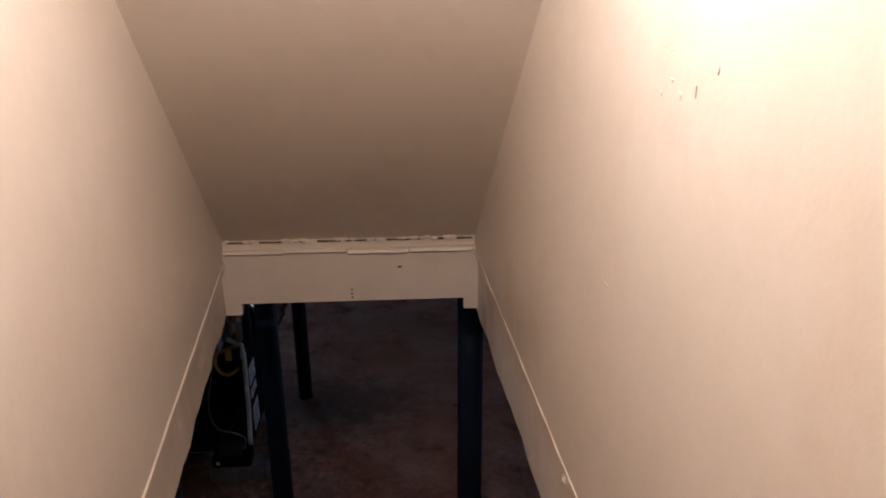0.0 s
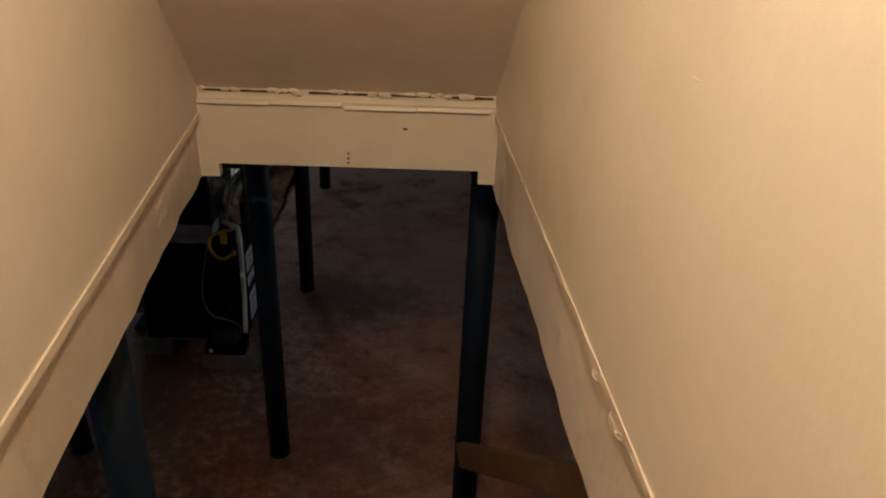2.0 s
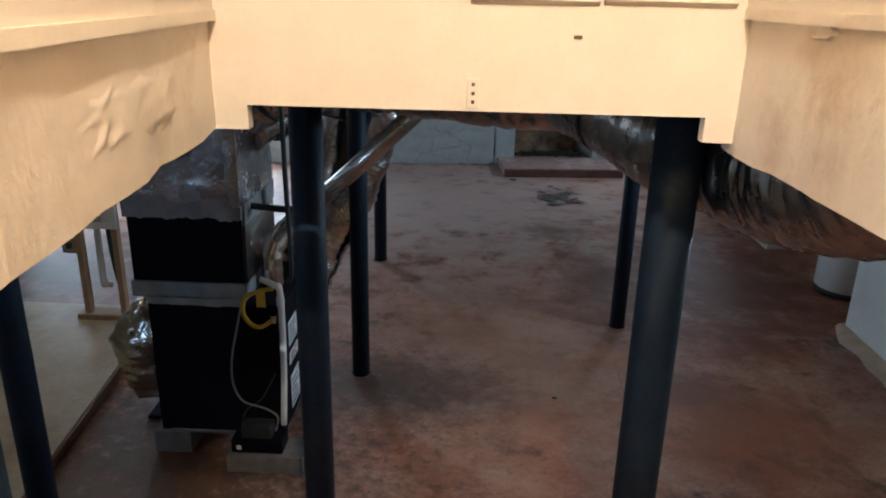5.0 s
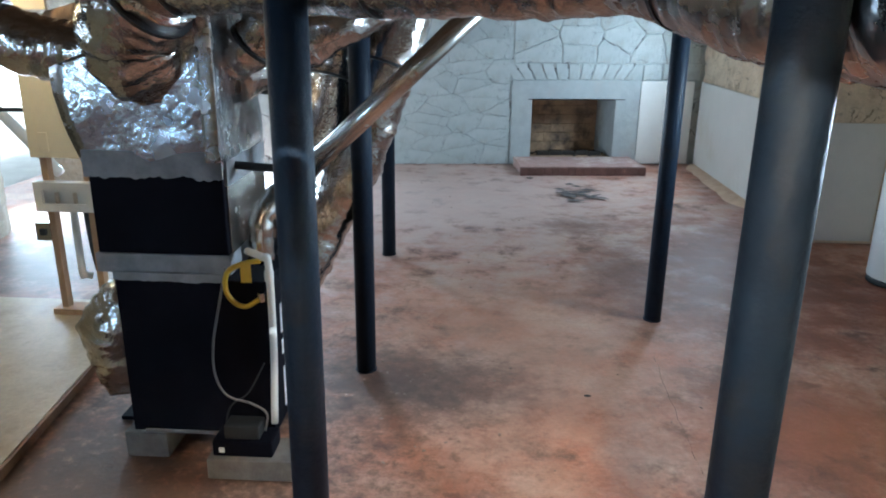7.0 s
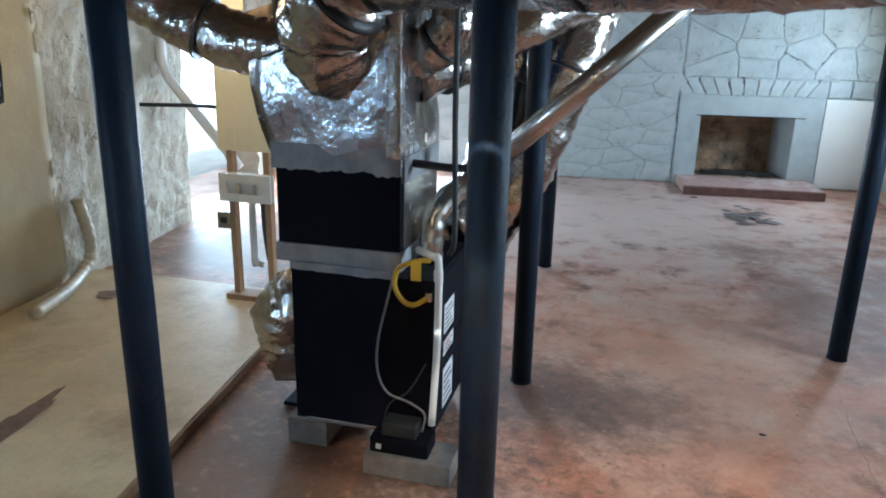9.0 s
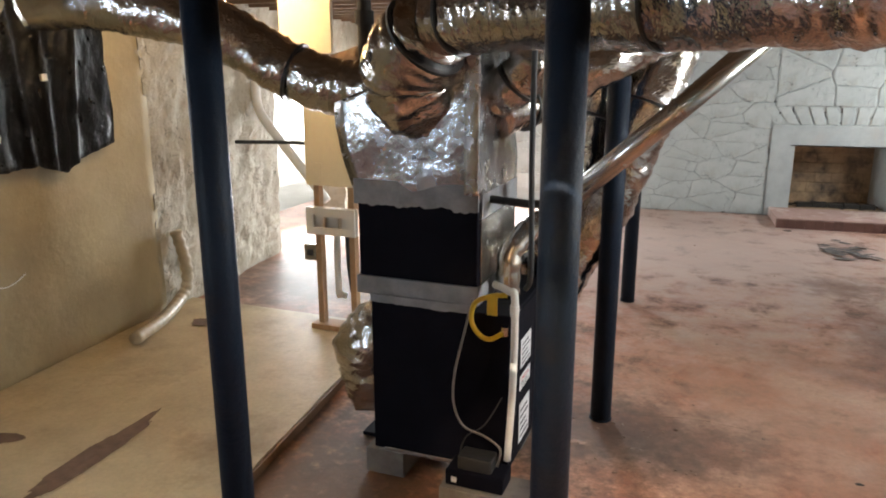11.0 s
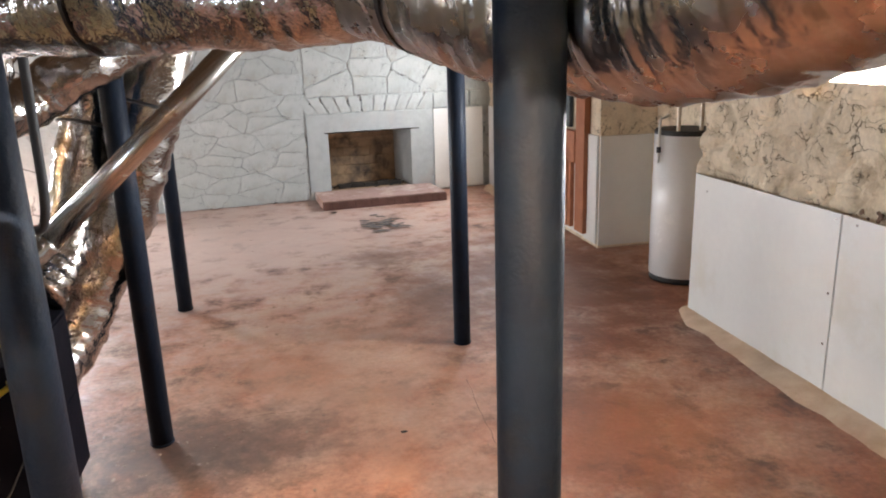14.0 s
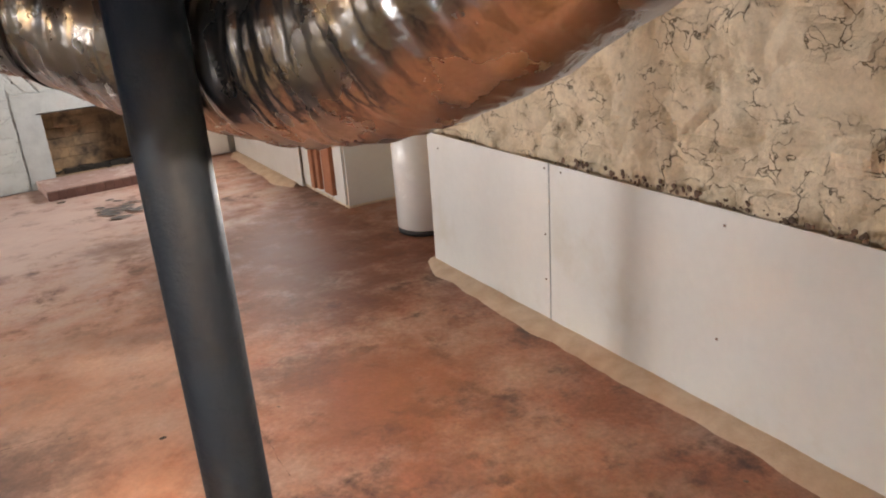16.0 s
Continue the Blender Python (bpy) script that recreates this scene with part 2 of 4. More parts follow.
M_POST = mat("blue grey painted steel", (0.013, 0.022, 0.037), (0.009, 0.014, 0.024), 5, 0.5, 0.0, 0.5, 55, (0.020, 0.019, 0.018), 3.0, 0.3, distance=0.006, spec=0.13)
M_FOIL = mat("crinkled aluminium foil jacket", (0.54, 0.53, 0.52), (0.42, 0.40, 0.38), 7, 0.18, 1.0, 0.30, 38, None, distance=0.02, rough_var=0.05, bump_detail=2.0)
M_FOILSOFT = mat("smooth aluminium duct jacket", (0.47, 0.46, 0.45), (0.38, 0.36, 0.34), 5, 0.27, 1.0, 0.16, 34, None, distance=0.02, rough_var=0.06, bump_detail=2.0)
M_FOILFINE = mat("taut aluminium foil facing", (0.46, 0.47, 0.49), (0.36, 0.36, 0.37), 5, 0.26, 1.0, 0.42, 15, None, distance=0.02, bump_detail=3.0)
M_GALV = mat("galvanised sheet steel", (0.56, 0.55, 0.52), (0.46, 0.45, 0.42), 8, 0.24, 1.0, 0.03, 30)
M_MASTIC = mat("grey duct mastic", (0.27, 0.27, 0.275), (0.18, 0.18, 0.185), 9, 0.7, 0, 0.7, 20)
M_BLACK = mat("black enamel steel", (0.006, 0.006, 0.010), (0.004, 0.004, 0.007), 4, 0.7, 0, 0.1, 30, spec=0.06)
M_RUBBER = mat("black rubber", (0.018, 0.018, 0.018), None, 10, 0.6)
M_STRAP = mat("black plastic strap", (0.02, 0.02, 0.02), None, 10, 0.4)
M_CMU = mat("grey concrete block", (0.17, 0.155, 0.14), (0.12, 0.105, 0.095), 12, 0.95, 0, 0.6, 60)
M_PVC = mat("white plastic pipe", (0.72, 0.70, 0.65), (0.66, 0.63, 0.57), 6, 0.35, 0, 0.05)
M_YELLOW = mat("yellow gas hose", (0.72, 0.50, 0.04), (0.62, 0.42, 0.03), 8, 0.45)
M_HOSE = mat("dirty corrugated plastic", (0.46, 0.40, 0.29), (0.34, 0.28, 0.19), 9, 0.5, 0, 0.2)
M_TUBE = mat("grey vinyl tube", (0.20, 0.19, 0.185), None, 8, 0.3)
M_PAPER = mat("printed label paper", (0.70, 0.70, 0.70), (0.62, 0.62, 0.62), 30, 0.6)
M_PRINT = mat("label print", (0.10, 0.10, 0.11), None, 30, 0.6)
M_REDPRINT = mat("red label print", (0.50, 0.05, 0.05), None, 30, 0.6)
M_WOOD = mat("raw pine stud", (0.42, 0.26, 0.14), (0.33, 0.19, 0.10), 7, 0.7, 0, 0.3, 40, (0.22, 0.12, 0.06), 3, 0.3)
M_REDWOOD = mat("reddish stained stud", (0.40, 0.15, 0.07), (0.32, 0.11, 0.05), 7, 0.6, 0, 0.3, 40)
M_JOIST = mat("old timber joist", (0.20, 0.12, 0.065), (0.13, 0.075, 0.04), 5, 0.85, 0, 0.5, 30)
M_TREAD = mat("worn brown stair tread", (0.20, 0.10, 0.045), (0.14, 0.07, 0.03), 6, 0.55, 0, 0.3, 40, (0.30, 0.18, 0.09), 3, 0.3)
M_CREAMBOARD = mat("cream painted board", (0.74, 0.66, 0.46), (0.68, 0.60, 0.42), 4, 0.5, 0, 0.1)
M_HEATER = mat("white enamel", (0.84, 0.84, 0.83), (0.81, 0.81, 0.80), 2, 0.25, 0, 0.03)
M_COPPER = mat("soldered pipe", (0.62, 0.54, 0.44), (0.52, 0.42, 0.32), 9, 0.4, 0.5)
M_BLUE = mat("blue tank steel", (0.03, 0.08, 0.16), None, 6, 0.4)
M_TARP = mat("black plastic sheet", (0.005, 0.004, 0.004), (0.008, 0.007, 0.006), 6, 0.3, 0, 0.7, 9, None, distance=0.03, spec=0.25)
M_GROUND = mat("pale gravel ground", (0.42, 0.40, 0.36), (0.34, 0.32, 0.28), 3, 0.95, 0, 0.5, 30)
M_SKYCARD = glow("overcast distance", (0.92, 0.97, 1.0), 0.9)
M_BULB = glow("lit bulb glass", (1.0, 0.78, 0.5), 18.0)
M_DARKGLASS = mat("dark blue window glass", (0.02, 0.035, 0.05), None, 4, 0.08)


# ---- mesh helpers ----
def part(name, bm, material, parent=None, label="", smooth=False):
    me = bpy.data.meshes.new(name)
    bm.to_mesh(me)
    bm.free()
    me.materials.append(material)
    if smooth:
        for p in me.polygons:
            p.use_smooth = True
    ob = new(name, me)
    if parent:
        ob.parent = parent
    if label:
        ob["label"] = label
    return ob


def thing(name, label, category, x=0, y=0, z=0, group="", kind=""):
    e = new(name)
    e.location = (x, y, z)
    return tagged(e, label, category, group, kind)


def cuboid(bm, x0, x1, y0, y1, z0, z1, m=None, bevel=0.0):
    g = bmesh.ops.create_cube(bm, size=1.0)
    vs = g["verts"]
    for v in vs:
        v.co = Vector(((x0 + x1) / 2 + v.co.x * (x1 - x0), (y0 + y1) / 2 + v.co.y * (y1 - y0), (z0 + z1) / 2 + v.co.z * (z1 - z0)))
    if bevel:
        es = list({e for v in vs for e in v.link_edges})
        r = bmesh.ops.bevel(bm, geom=es, offset=bevel, segments=2, affect="EDGES", profile=0.6)
        vs = list({v for f in r["faces"] for v in f.verts} | {v for v in vs if v.is_valid})
    if m:
        for v in vs:
            v.co = m @ v.co
    return vs


def box(x0, x1, y0, y1, z0, z1, bevel=0.0, m=None):
    bm = bmesh.new()
    cuboid(bm, x0, x1, y0, y1, z0, z1, m, bevel)
    return bm


def boxes(rows):
    bm = bmesh.new()
    for r in rows:
        cuboid(bm, *r)
    return bm


def smooth_path(points, steps=8):
    """A Catmull-Rom line through the points."""
    p = [Vector(q) for q in points]
    p = [p[0] * 2 - p[1]] + p + [p[-1] * 2 - p[-2]]
    out = []
    for i in range(1, len(p) - 2):
        for k in range(steps):
            t = k / steps
            a, b, c, d = p[i - 1], p[i], p[i + 1], p[i + 2]
            out.append(0.5 * ((2 * b) + (c - a) * t + (2 * a - 5 * b + 4 * c - d) * t * t + (3 * b - a - 3 * c + d) * t ** 3))
    out.append(p[-2])
    return out


def tube(points, radius, segs=16, steps=8, crumple=0.0, ribs=0.0, seed=0, caps=True, smooth=True, pleat=0.0):
    """A pipe along a line; crumple: uneven jacket, ribs: the rings of a flexible duct."""
    path = smooth_path(points, steps) if smooth else [Vector(q) for q in points]
    bm = bmesh.new()
    rings = []
    up = Vector((0, 0, 1))
    side = None
    run = 0.0
    for i, c in enumerate(path):
        d = (path[min(i + 1, len(path) - 1)] - path[max(i - 1, 0)]).normalized()
        if side is None:
            side = d.cross(up if abs(d.z) < 0.9 else Vector((1, 0, 0))).normalized()
        else:
            side = (side - d * side.dot(d)).normalized()
        w = d.cross(side)
        if i:
            run += (c - path[i - 1]).length
        r0 = radius(i / (len(path) - 1)) if callable(radius) else radius
        ring = []
        for k in range(segs):
            a = 2 * math.pi * k / segs
            r = r0
            n = side * math.cos(a) + w * math.sin(a)
            if crumple:
                q = (c + n * r0) * 9 + Vector((seed * 7.3, seed * 3.1, 0))
                r += crumple * noise.noise(q) + crumple * 0.6 * noise.noise(q * 2.7)
            if ribs:
                r += ribs * math.sin(run * 2 * math.pi / 0.075 + 0.6 * math.sin(a * 2))
            if pleat:
                r += pleat * noise.noise(Vector((run * 42, math.cos(a) * 1.6 + seed, math.sin(a) * 1.6))) + pleat * 0.6 * noise.noise(Vector((run * 110, math.cos(a) * 3, math.sin(a) * 3 + seed)))
            ring.append(bm.verts.new(c + n * r))
        rings.append(ring)
    for a, b in zip(rings, rings[1:]):
        for k in range(segs):
            bm.faces.new((a[k], a[(k + 1) % segs], b[(k + 1) % segs], b[k]))
    if caps:
        bm.faces.new(list(reversed(rings[0])))
        bm.faces.new(rings[-1])
    bmesh.ops.recalc_face_normals(bm, faces=bm.faces)
    return bm


def cyl(x, y, z0, z1, r, segs=24, bevel=0.0):
    bm = bmesh.new()
    bmesh.ops.create_cone(bm, cap_ends=True, segments=segs, radius1=r, radius2=r, depth=z1 - z0, matrix=Matrix.Translation((x, y, (z0 + z1) / 2)))
    if bevel:
        es = [e for e in bm.edges if abs(e.verts[0].co.z - e.verts[1].co.z) < 1e-5]
        bmesh.ops.bevel(bm, geom=es, offset=bevel, segments=3, affect="EDGES")
    return bm


def relief(width, height, m, step=0.03, depth=0.02, stones=0.0, thick=0.3, seed=0, holes=()):
    """An uneven wall slab in its own x-z plane, front towards -y; holes: rectangles x0, x1, z0, z1 that go right through."""
    xs = sorted({round(i * width / round(width / step), 4) for i in range(round(width / step) + 1)} | {h[0] for h in holes} | {h[1] for h in holes})
    zs = sorted({round(i * height / round(height / step), 4) for i in range(round(height / step) + 1)} | {h[2] for h in holes} | {h[3] for h in holes})
    bm = bmesh.new()

    def inside(x, z):
        return any(h[0] < x < h[1] and h[2] < z < h[3] for h in holes)

    front, back = {}, {}

    def vert(store, i, j, y):
        if (i, j) not in store:
            store[i, j] = bm.verts.new(m @ Vector((xs[i], y, zs[j])))
        return store[i, j]

    def bulge(i, j):
        p = Vector((xs[i], seed * 11.0, zs[j]))
        d = depth * noise.noise(p * 2.2) + depth * 0.5 * noise.noise(p * 7)
        if stones:
            q = Vector((p.x * 3.2, p.y, p.z * 4.5)) + Vector((noise.noise(p * 3), 0, noise.noise(p * 3 + Vector((9, 0, 0))))) * 0.5
            v = noise.voronoi(q)[0]
            d += stones * (min(0.35, v[1] - v[0]) / 0.35 - 1)
        return -d

    cells = [(i, j) for i in range(len(xs) - 1) for j in range(len(zs) - 1) if not inside((xs[i] + xs[i + 1]) / 2, (zs[j] + zs[j + 1]) / 2)]
    live = set(cells)
    for i, j in cells:
        bm.faces.new([vert(front, a, b, bulge(a, b)) for a, b in ((i, j), (i + 1, j), (i + 1, j + 1), (i, j + 1))])
        for a, b, nb in (((i, j), (i + 1, j), (i, j - 1)), ((i + 1, j), (i + 1, j + 1), (i + 1, j)), ((i + 1, j + 1), (i, j + 1), (i, j + 1)), ((i, j + 1), (i, j), (i - 1, j))):
            if nb not in live:
                bm.faces.new([vert(front, *b, bulge(*b)), vert(front, *a, bulge(*a)), vert(back, *a, thick), vert(back, *b, thick)])
    bm.normal_update()
    return bm


def stone_mesh(name, pts, front, deep, material, bevel=0.02, wobble=0.0):
    """One dressed stone: a flat-faced prism with rounded arrises; pts in x-z, face towards -y; wobble: uneven outline."""
    if wobble:
        fine = []
        for (x0, z0), (x1, z1) in zip(pts, pts[1:] + pts[:1]):
            n = max(1, int(math.hypot(x1 - x0, z1 - z0) / 0.06))
            for k in range(n):
                x, z = x0 + (x1 - x0) * k / n, z0 + (z1 - z0) * k / n
                q = Vector((x * 11, 3.0, z * 11))
                fine.append((x + wobble * noise.noise(q), z + wobble * noise.noise(q + Vector((7, 0, 5)))))
        pts = fine
    bm = bmesh.new()
    cx = sum(p[0] for p in pts) / len(pts)
    cz = sum(p[1] for p in pts) / len(pts)
    reach = max(0.05, max(math.hypot(x - cx, z - cz) for x, z in pts))
    rings = [[bm.verts.new((x - cx, deep, z - cz)) for x, z in pts]]
    for inset, y in ((0.0, front + 0.55 * bevel), (0.35, front + 0.18 * bevel), (1.0, front)):
        s = 1 - inset * bevel / reach
        rings.append([bm.verts.new(((x - cx) * s, y + 0.004 * noise.noise(Vector((x * 6, 1, z * 6))), (z - cz) * s)) for x, z in pts])
    k = len(pts)
    for a, b in zip(rings, rings[1:]):
        for i in range(k):
            j = (i + 1) % k
            bm.faces.new((a[i], a[j], b[j], b[i]))
    bm.faces.new(rings[-1])
    bmesh.ops.recalc_face_normals(bm, faces=bm.faces)
    me = bpy.data.meshes.new(name)
    bm.to_mesh(me)
    bm.free()
    me.materials.append(material)
    return me, cx, cz


# ---- the large structure ----
# outside
tagged(part("ground", box(-60, 60, -60, 60, -0.5, -0.06), M_GROUND), "pale sunlit gravel ground outside the cellar", "ground", kind="structure")

# cellar floor
bm = bmesh.new()
bmesh.ops.create_grid(bm, x_segments=70, y_segments=90, size=0.5, matrix=Matrix.Translation((-0.7, 3.0, 0)) @ Matrix.Diagonal((10.0, 13.6, 1, 1)))
for v in bm.verts:
    v.co.z = 0.008 * noise.noise(v.co * 0.9) - 0.004
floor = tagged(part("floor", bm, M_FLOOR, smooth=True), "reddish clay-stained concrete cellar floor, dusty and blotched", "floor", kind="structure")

# left wall, slanting a little away from the stairs
def left_at(y):
    return -3.91 - 0.07 * y


def wall_matrix(x0, y0, x1, y1):
    """x runs along the wall towards the back, the face looks to the right of it."""
    d = Vector((x1 - x0, y1 - y0, 0)).normalized()
    return Matrix(((d.x, -d.y, 0, x0), (d.y, d.x, 0, y0), (0, 0, 1, 0), (0, 0, 0, 1)))


LW = wall_matrix(left_at(-2.6), -2.6, left_at(3.4), 3.4)
tagged(part("wall_west_plaster", relief(6.05, 2.62, LW, 0.08, 0.015, 0, 0.35, 1, holes=[(4.3, 5.0, 1.72, 2.34), (0.15, 0.95, 1.1, 1.9)]), M_PLASTER, smooth=True),
       "tan plastered cellar wall, stained and uneven", "wall", kind="structure")
LW2 = wall_matrix(left_at(3.4), 3.4, -4.53, 5.85)
tagged(part("wall_west_stone", relief(6.4, 2.62, LW2, 0.05, 0.03, 0.02, 0.4, 2, holes=[(2.2, 4.2, 0.0, 1.98)]), M_PIER),
       "rough grey-white stone wall with an open doorway to daylight", "wall", kind="structure")

# back wall
BY = 9.72
tagged(part("wall_north", boxes([(-6.2, -4.0, BY, BY + 0.4, 0, 2.78), (-4.0, -3.28, BY, BY + 0.4, 1.32, 2.78), (-3.28, 0.65, BY, BY + 0.4, 0, 2.78),
                                 (1.85, 3.5, BY, BY + 0.4, 0, 2.78), (0.65, 1.85, BY, BY + 0.4, 0.96, 2.78)]), M_MORTAR),
       "whitewashed rubble stone wall with a fireplace", "wall", kind="structure")
# the back wall stands a little askew
BACK = Matrix.Translation((1.235, 9.50, 0)) @ Matrix.Rotation(math.atan(0.10), 4, "Z") @ Matrix.Diagonal((0.98, 1, 0.955, 1)) @ Matrix.Translation((-1.25, -BY, 0))
bpy.data.objects["wall_north"].matrix_world = BACK
# right walls
RW = Matrix(((0, 1, 0, 2.99), (-1, 0, 0, 3.98), (0, 0, 1, 0), (0, 0, 0, 1)))
tagged(part("wall_east_near", relief(7.5, 2.62, RW, 0.03, 0.024, 0.04, 0.42, 3, holes=[(0.75, 1.76, 1.735, 2.10)]), M_RUBBLE),
       "tan rubble wall smeared with cracked mortar above white panels", "wall", kind="structure")
RW2 = Matrix(((0, 1, 0, 3.02), (-1, 0, 0, 9.7), (0, 0, 1, 0), (0, 0, 0, 1)))
tagged(part("wall_east_far", relief(2.6, 2.62, RW2, 0.05, 0.02, 0.02, 0.42, 4, holes=[(1.0, 2.15, 1.56, 2.28)]), M_RUBBLE),
       "tan rubble wall with a square window", "wall", kind="structure")
tagged(part("wall_partition", boxes([(3.05, 3.2, 5.835, 7.12, 0, 2.62), (3.2, 3.75, 5.835, 5.95, 0, 2.62)]), M_RUBBLE),
       "tan partition wall beside the water heater", "wall", kind="structure")
tagged(part("wall_alcove", boxes([(3.64, 3.77, 3.8, 5.835, 0, 2.62), (3.40, 3.77, 3.66, 3.8, 0, 2.62)]), M_RUBBLE), "tan rubble wall behind the water heater", "wall", kind="structure")
tagged(part("wall_south", box(-4.2, 3.6, -3.75, -3.5, 0, 2.62), M_PLASTER), "plain plastered cellar wall behind the stairs", "wall", kind="structure")

# ceiling: boards on joists, open over the stairs
rows = [(-6.3, 4.5, 0.04, 10.1, 2.62, 2.7), (-6.3, -0.66, -3.75, 0.04, 2.62, 2.7), (0.72, 4.5, -3.75, 0.04, 2.62, 2.7)]
for i in range(24):
    y = 0.3 + 0.406 * i
    rows.append((-6.0, 4.3, y - 0.02, y + 0.02, 2.44, 2.62))
for i in range(9):
    y = -3.4 + 0.406 * i
    rows += [(-4.2, -0.66, y - 0.02, y + 0.02, 2.44, 2.62), (0.72 if i < 6 else 1.3, 3.4, y - 0.02, y + 0.02, 2.44, 2.62)]
tagged(part("ceiling", boxes(rows), M_JOIST), "dark timber joists and boards over the cellar", "ceiling", kind="structure")


# stairwell walls: left and right, each leaning slightly off square
def strip_wall(x_front, x_back, z0, z1, thick, y0=0.05, y1=-4.4):
    """A wall from y0 to y1, whose face runs from x_front at y = 0 with the given change of x per metre towards the back."""
    bm = bmesh.new()
    s = 1 if thick > 0 else -1
    q = []
    for y in (y0, y1):
        x = x_front + x_back * -y
        q.append((x, y))
        q.append((x + thick, y))
    vs = [bm.verts.new((x, y, z)) for z in (z0, z1) for x, y in q]
    for f in ((0, 1, 3, 2), (4, 6, 7, 5), (0, 2, 6, 4), (1, 5, 7, 3), (0, 4, 5, 1), (2, 3, 7, 6)):
        bm.faces.new([vs[i] for i in f])
    bmesh.ops.recalc_face_normals(bm, faces=bm.faces)
    bmesh.ops.subdivide_edges(bm, edges=[e for e in bm.edges if abs(e.verts[0].co.y - e.verts[1].co.y) > 1], cuts=60)
    return bm


def ripple(bm, amount, scale, seed):
    for v in bm.verts:
        p = v.co * scale + Vector((seed, 0, seed))
        v.co.x += amount * noise.noise(p)
        v.co.z += amount * 0.8 * noise.noise(p + Vector((5, 5, 5))) if v.co.z < 2.25 else 0
    return bm


tagged(part("wall_stair_left", strip_wall(-0.462, 0.10, 2.352, 5.0, -0.5), M_CREAM), "cream painted stairwell wall, smooth", "wall", kind="structure")
tagged(part("wall_stair_right", strip_wall(0.462, 0.042, 2.375, 5.0, 0.4), M_CREAM), "cream painted stairwell wall with flaking spots", "wall", kind="structure")
tagged(part("wall_stair_left_foot", ripple(strip_wall(-0.475, 0.10, 2.15, 2.352, -0.05), 0.010, 9, 1), M_CREAM_ROUGH), "lumpy cream plaster band round the floor opening", "wall", kind="structure")
tagged(part("wall_stair_right_foot", ripple(strip_wall(0.470, 0.042, 2.135, 2.375, 0.05), 0.007, 7, 3), M_CREAM_ROUGH), "lumpy cream plaster band round the floor opening", "wall", kind="structure")
tagged(part("trim_left", strip_wall(-0.4575, 0.10, 2.344, 2.362, -0.03, 0.0), M_CREAM_TRIM), "thin cream trim strip along the wall foot", "trim", kind="structure")
tagged(part("trim_right", ripple(strip_wall(0.460, 0.042, 2.366, 2.384, 0.03, 0.0), 0.006, 14, 5), M_CREAM_ROUGH), "lumpy plaster seam along the wall foot", "trim", kind="structure")
tagged(part("wall_stair_back", box(-0.6, 0.9, -4.5, -4.35, 2.4, 5.0), M_CREAM), "cream wall at the head of the stairs", "wall", kind="structure")
bm = bmesh.new()
prof = [(0.03, 2.436), (-2.86, 4.995), (-4.5, 4.995), (-4.5, 5.1), (-2.8, 5.1), (0.14, 2.5)]
q = [[bm.verts.new((x, y, z)) for y, z in prof] for x in (-0.66, 0.76)]
bm.faces.new(q[0]); bm.faces.new(list(reversed(q[1])))
for i in range(len(prof)):
    j = (i + 1) % len(prof)
    bm.faces.new((q[0][i], q[1][i], q[1][j], q[0][j]))
bmesh.ops.recalc_face_normals(bm, faces=bm.faces)
tagged(part("ceiling_stair", bm, M_CREAM), "sloping cream ceiling under the upper stairs", "ceiling", kind="structure")
tagged(part("floor_landing", box(-0.6, 0.9, -4.5, -2.98, 2.15, 2.4), M_TREAD), "brown wooden landing at the head of the stairs", "floor", kind="structure")

# header over the foot of the stairs
header = tagged(part("header", boxes([(-0.412, 0.418, 0.0, 0.03, 2.197, 2.40), (-0.475, -0.412, 0.0, 0.03, 2.152, 2.40), (0.418, 0.475, 0.0, 0.03, 2.152, 2.40), (-0.475, 0.475, 0.03, 0.05, 2.25, 2.47)]), M_CREAM_TRIM),
                "cream painted header board across the stair opening", "header", kind="structure")
x = -0.46
for i, w in enumerate((0.222, 0.226, 0.228, 0.232)):
    dz = (0.0, 0.003, -0.006, -0.004)[i]
    m = Matrix.Translation((x, 0, 2.397 + dz)) @ Matrix.Rotation(radians(-30), 4, "X")
    part("ledge_piece", box(0.003, w - 0.003, -0.012, 0.055, -0.008, 0.006, 0.003, m), M_CREAM_TRIM, header)
    x += w
for i in range(30):
    x = -0.45 + 0.03 * i
    if i % 7 != 3:
        h = 0.004 + 0.008 * abs(noise.noise(Vector((x * 14, 2, 0))))
        part("gap", box(x, x + 0.031, 0.024, 0.0295, 2.428 - h / 2, 2.428 + h / 2), M_DARKGAP, header)
bm = bmesh.new()
for i in range(26):
    x = random.uniform(-0.45, 0.45)
    r = random.uniform(0.005, 0.012)
    bmesh.ops.create_icosphere(bm, subdivisions=1, radius=r, matrix=Matrix.Translation((x, 0.026, 2.427 + random.uniform(-0.004, 0.008))) @ Matrix.Diagonal((random.uniform(1, 2.4), 1, 0.8, 1)))
part("plaster_lumps", bm, M_CREAM_ROUGH, header, "crumbled plaster crumbs")
part("hinge_plate", box(-0.011, 0.011, -0.004, 0.0, 2.203, 2.255, 0.001), M_CREAM_TRIM, header, "small painted-over metal plate")
for z in (2.214, 2.229, 2.245):
    part("screw", box(-0.003, 0.003, -0.0055, -0.003, z - 0.003, z + 0.003), M_DARKGAP, header)
part("nail_hole", box(0.173, 0.187, -0.002, 0.001, 2.327, 2.333), M_DARKGAP, header)

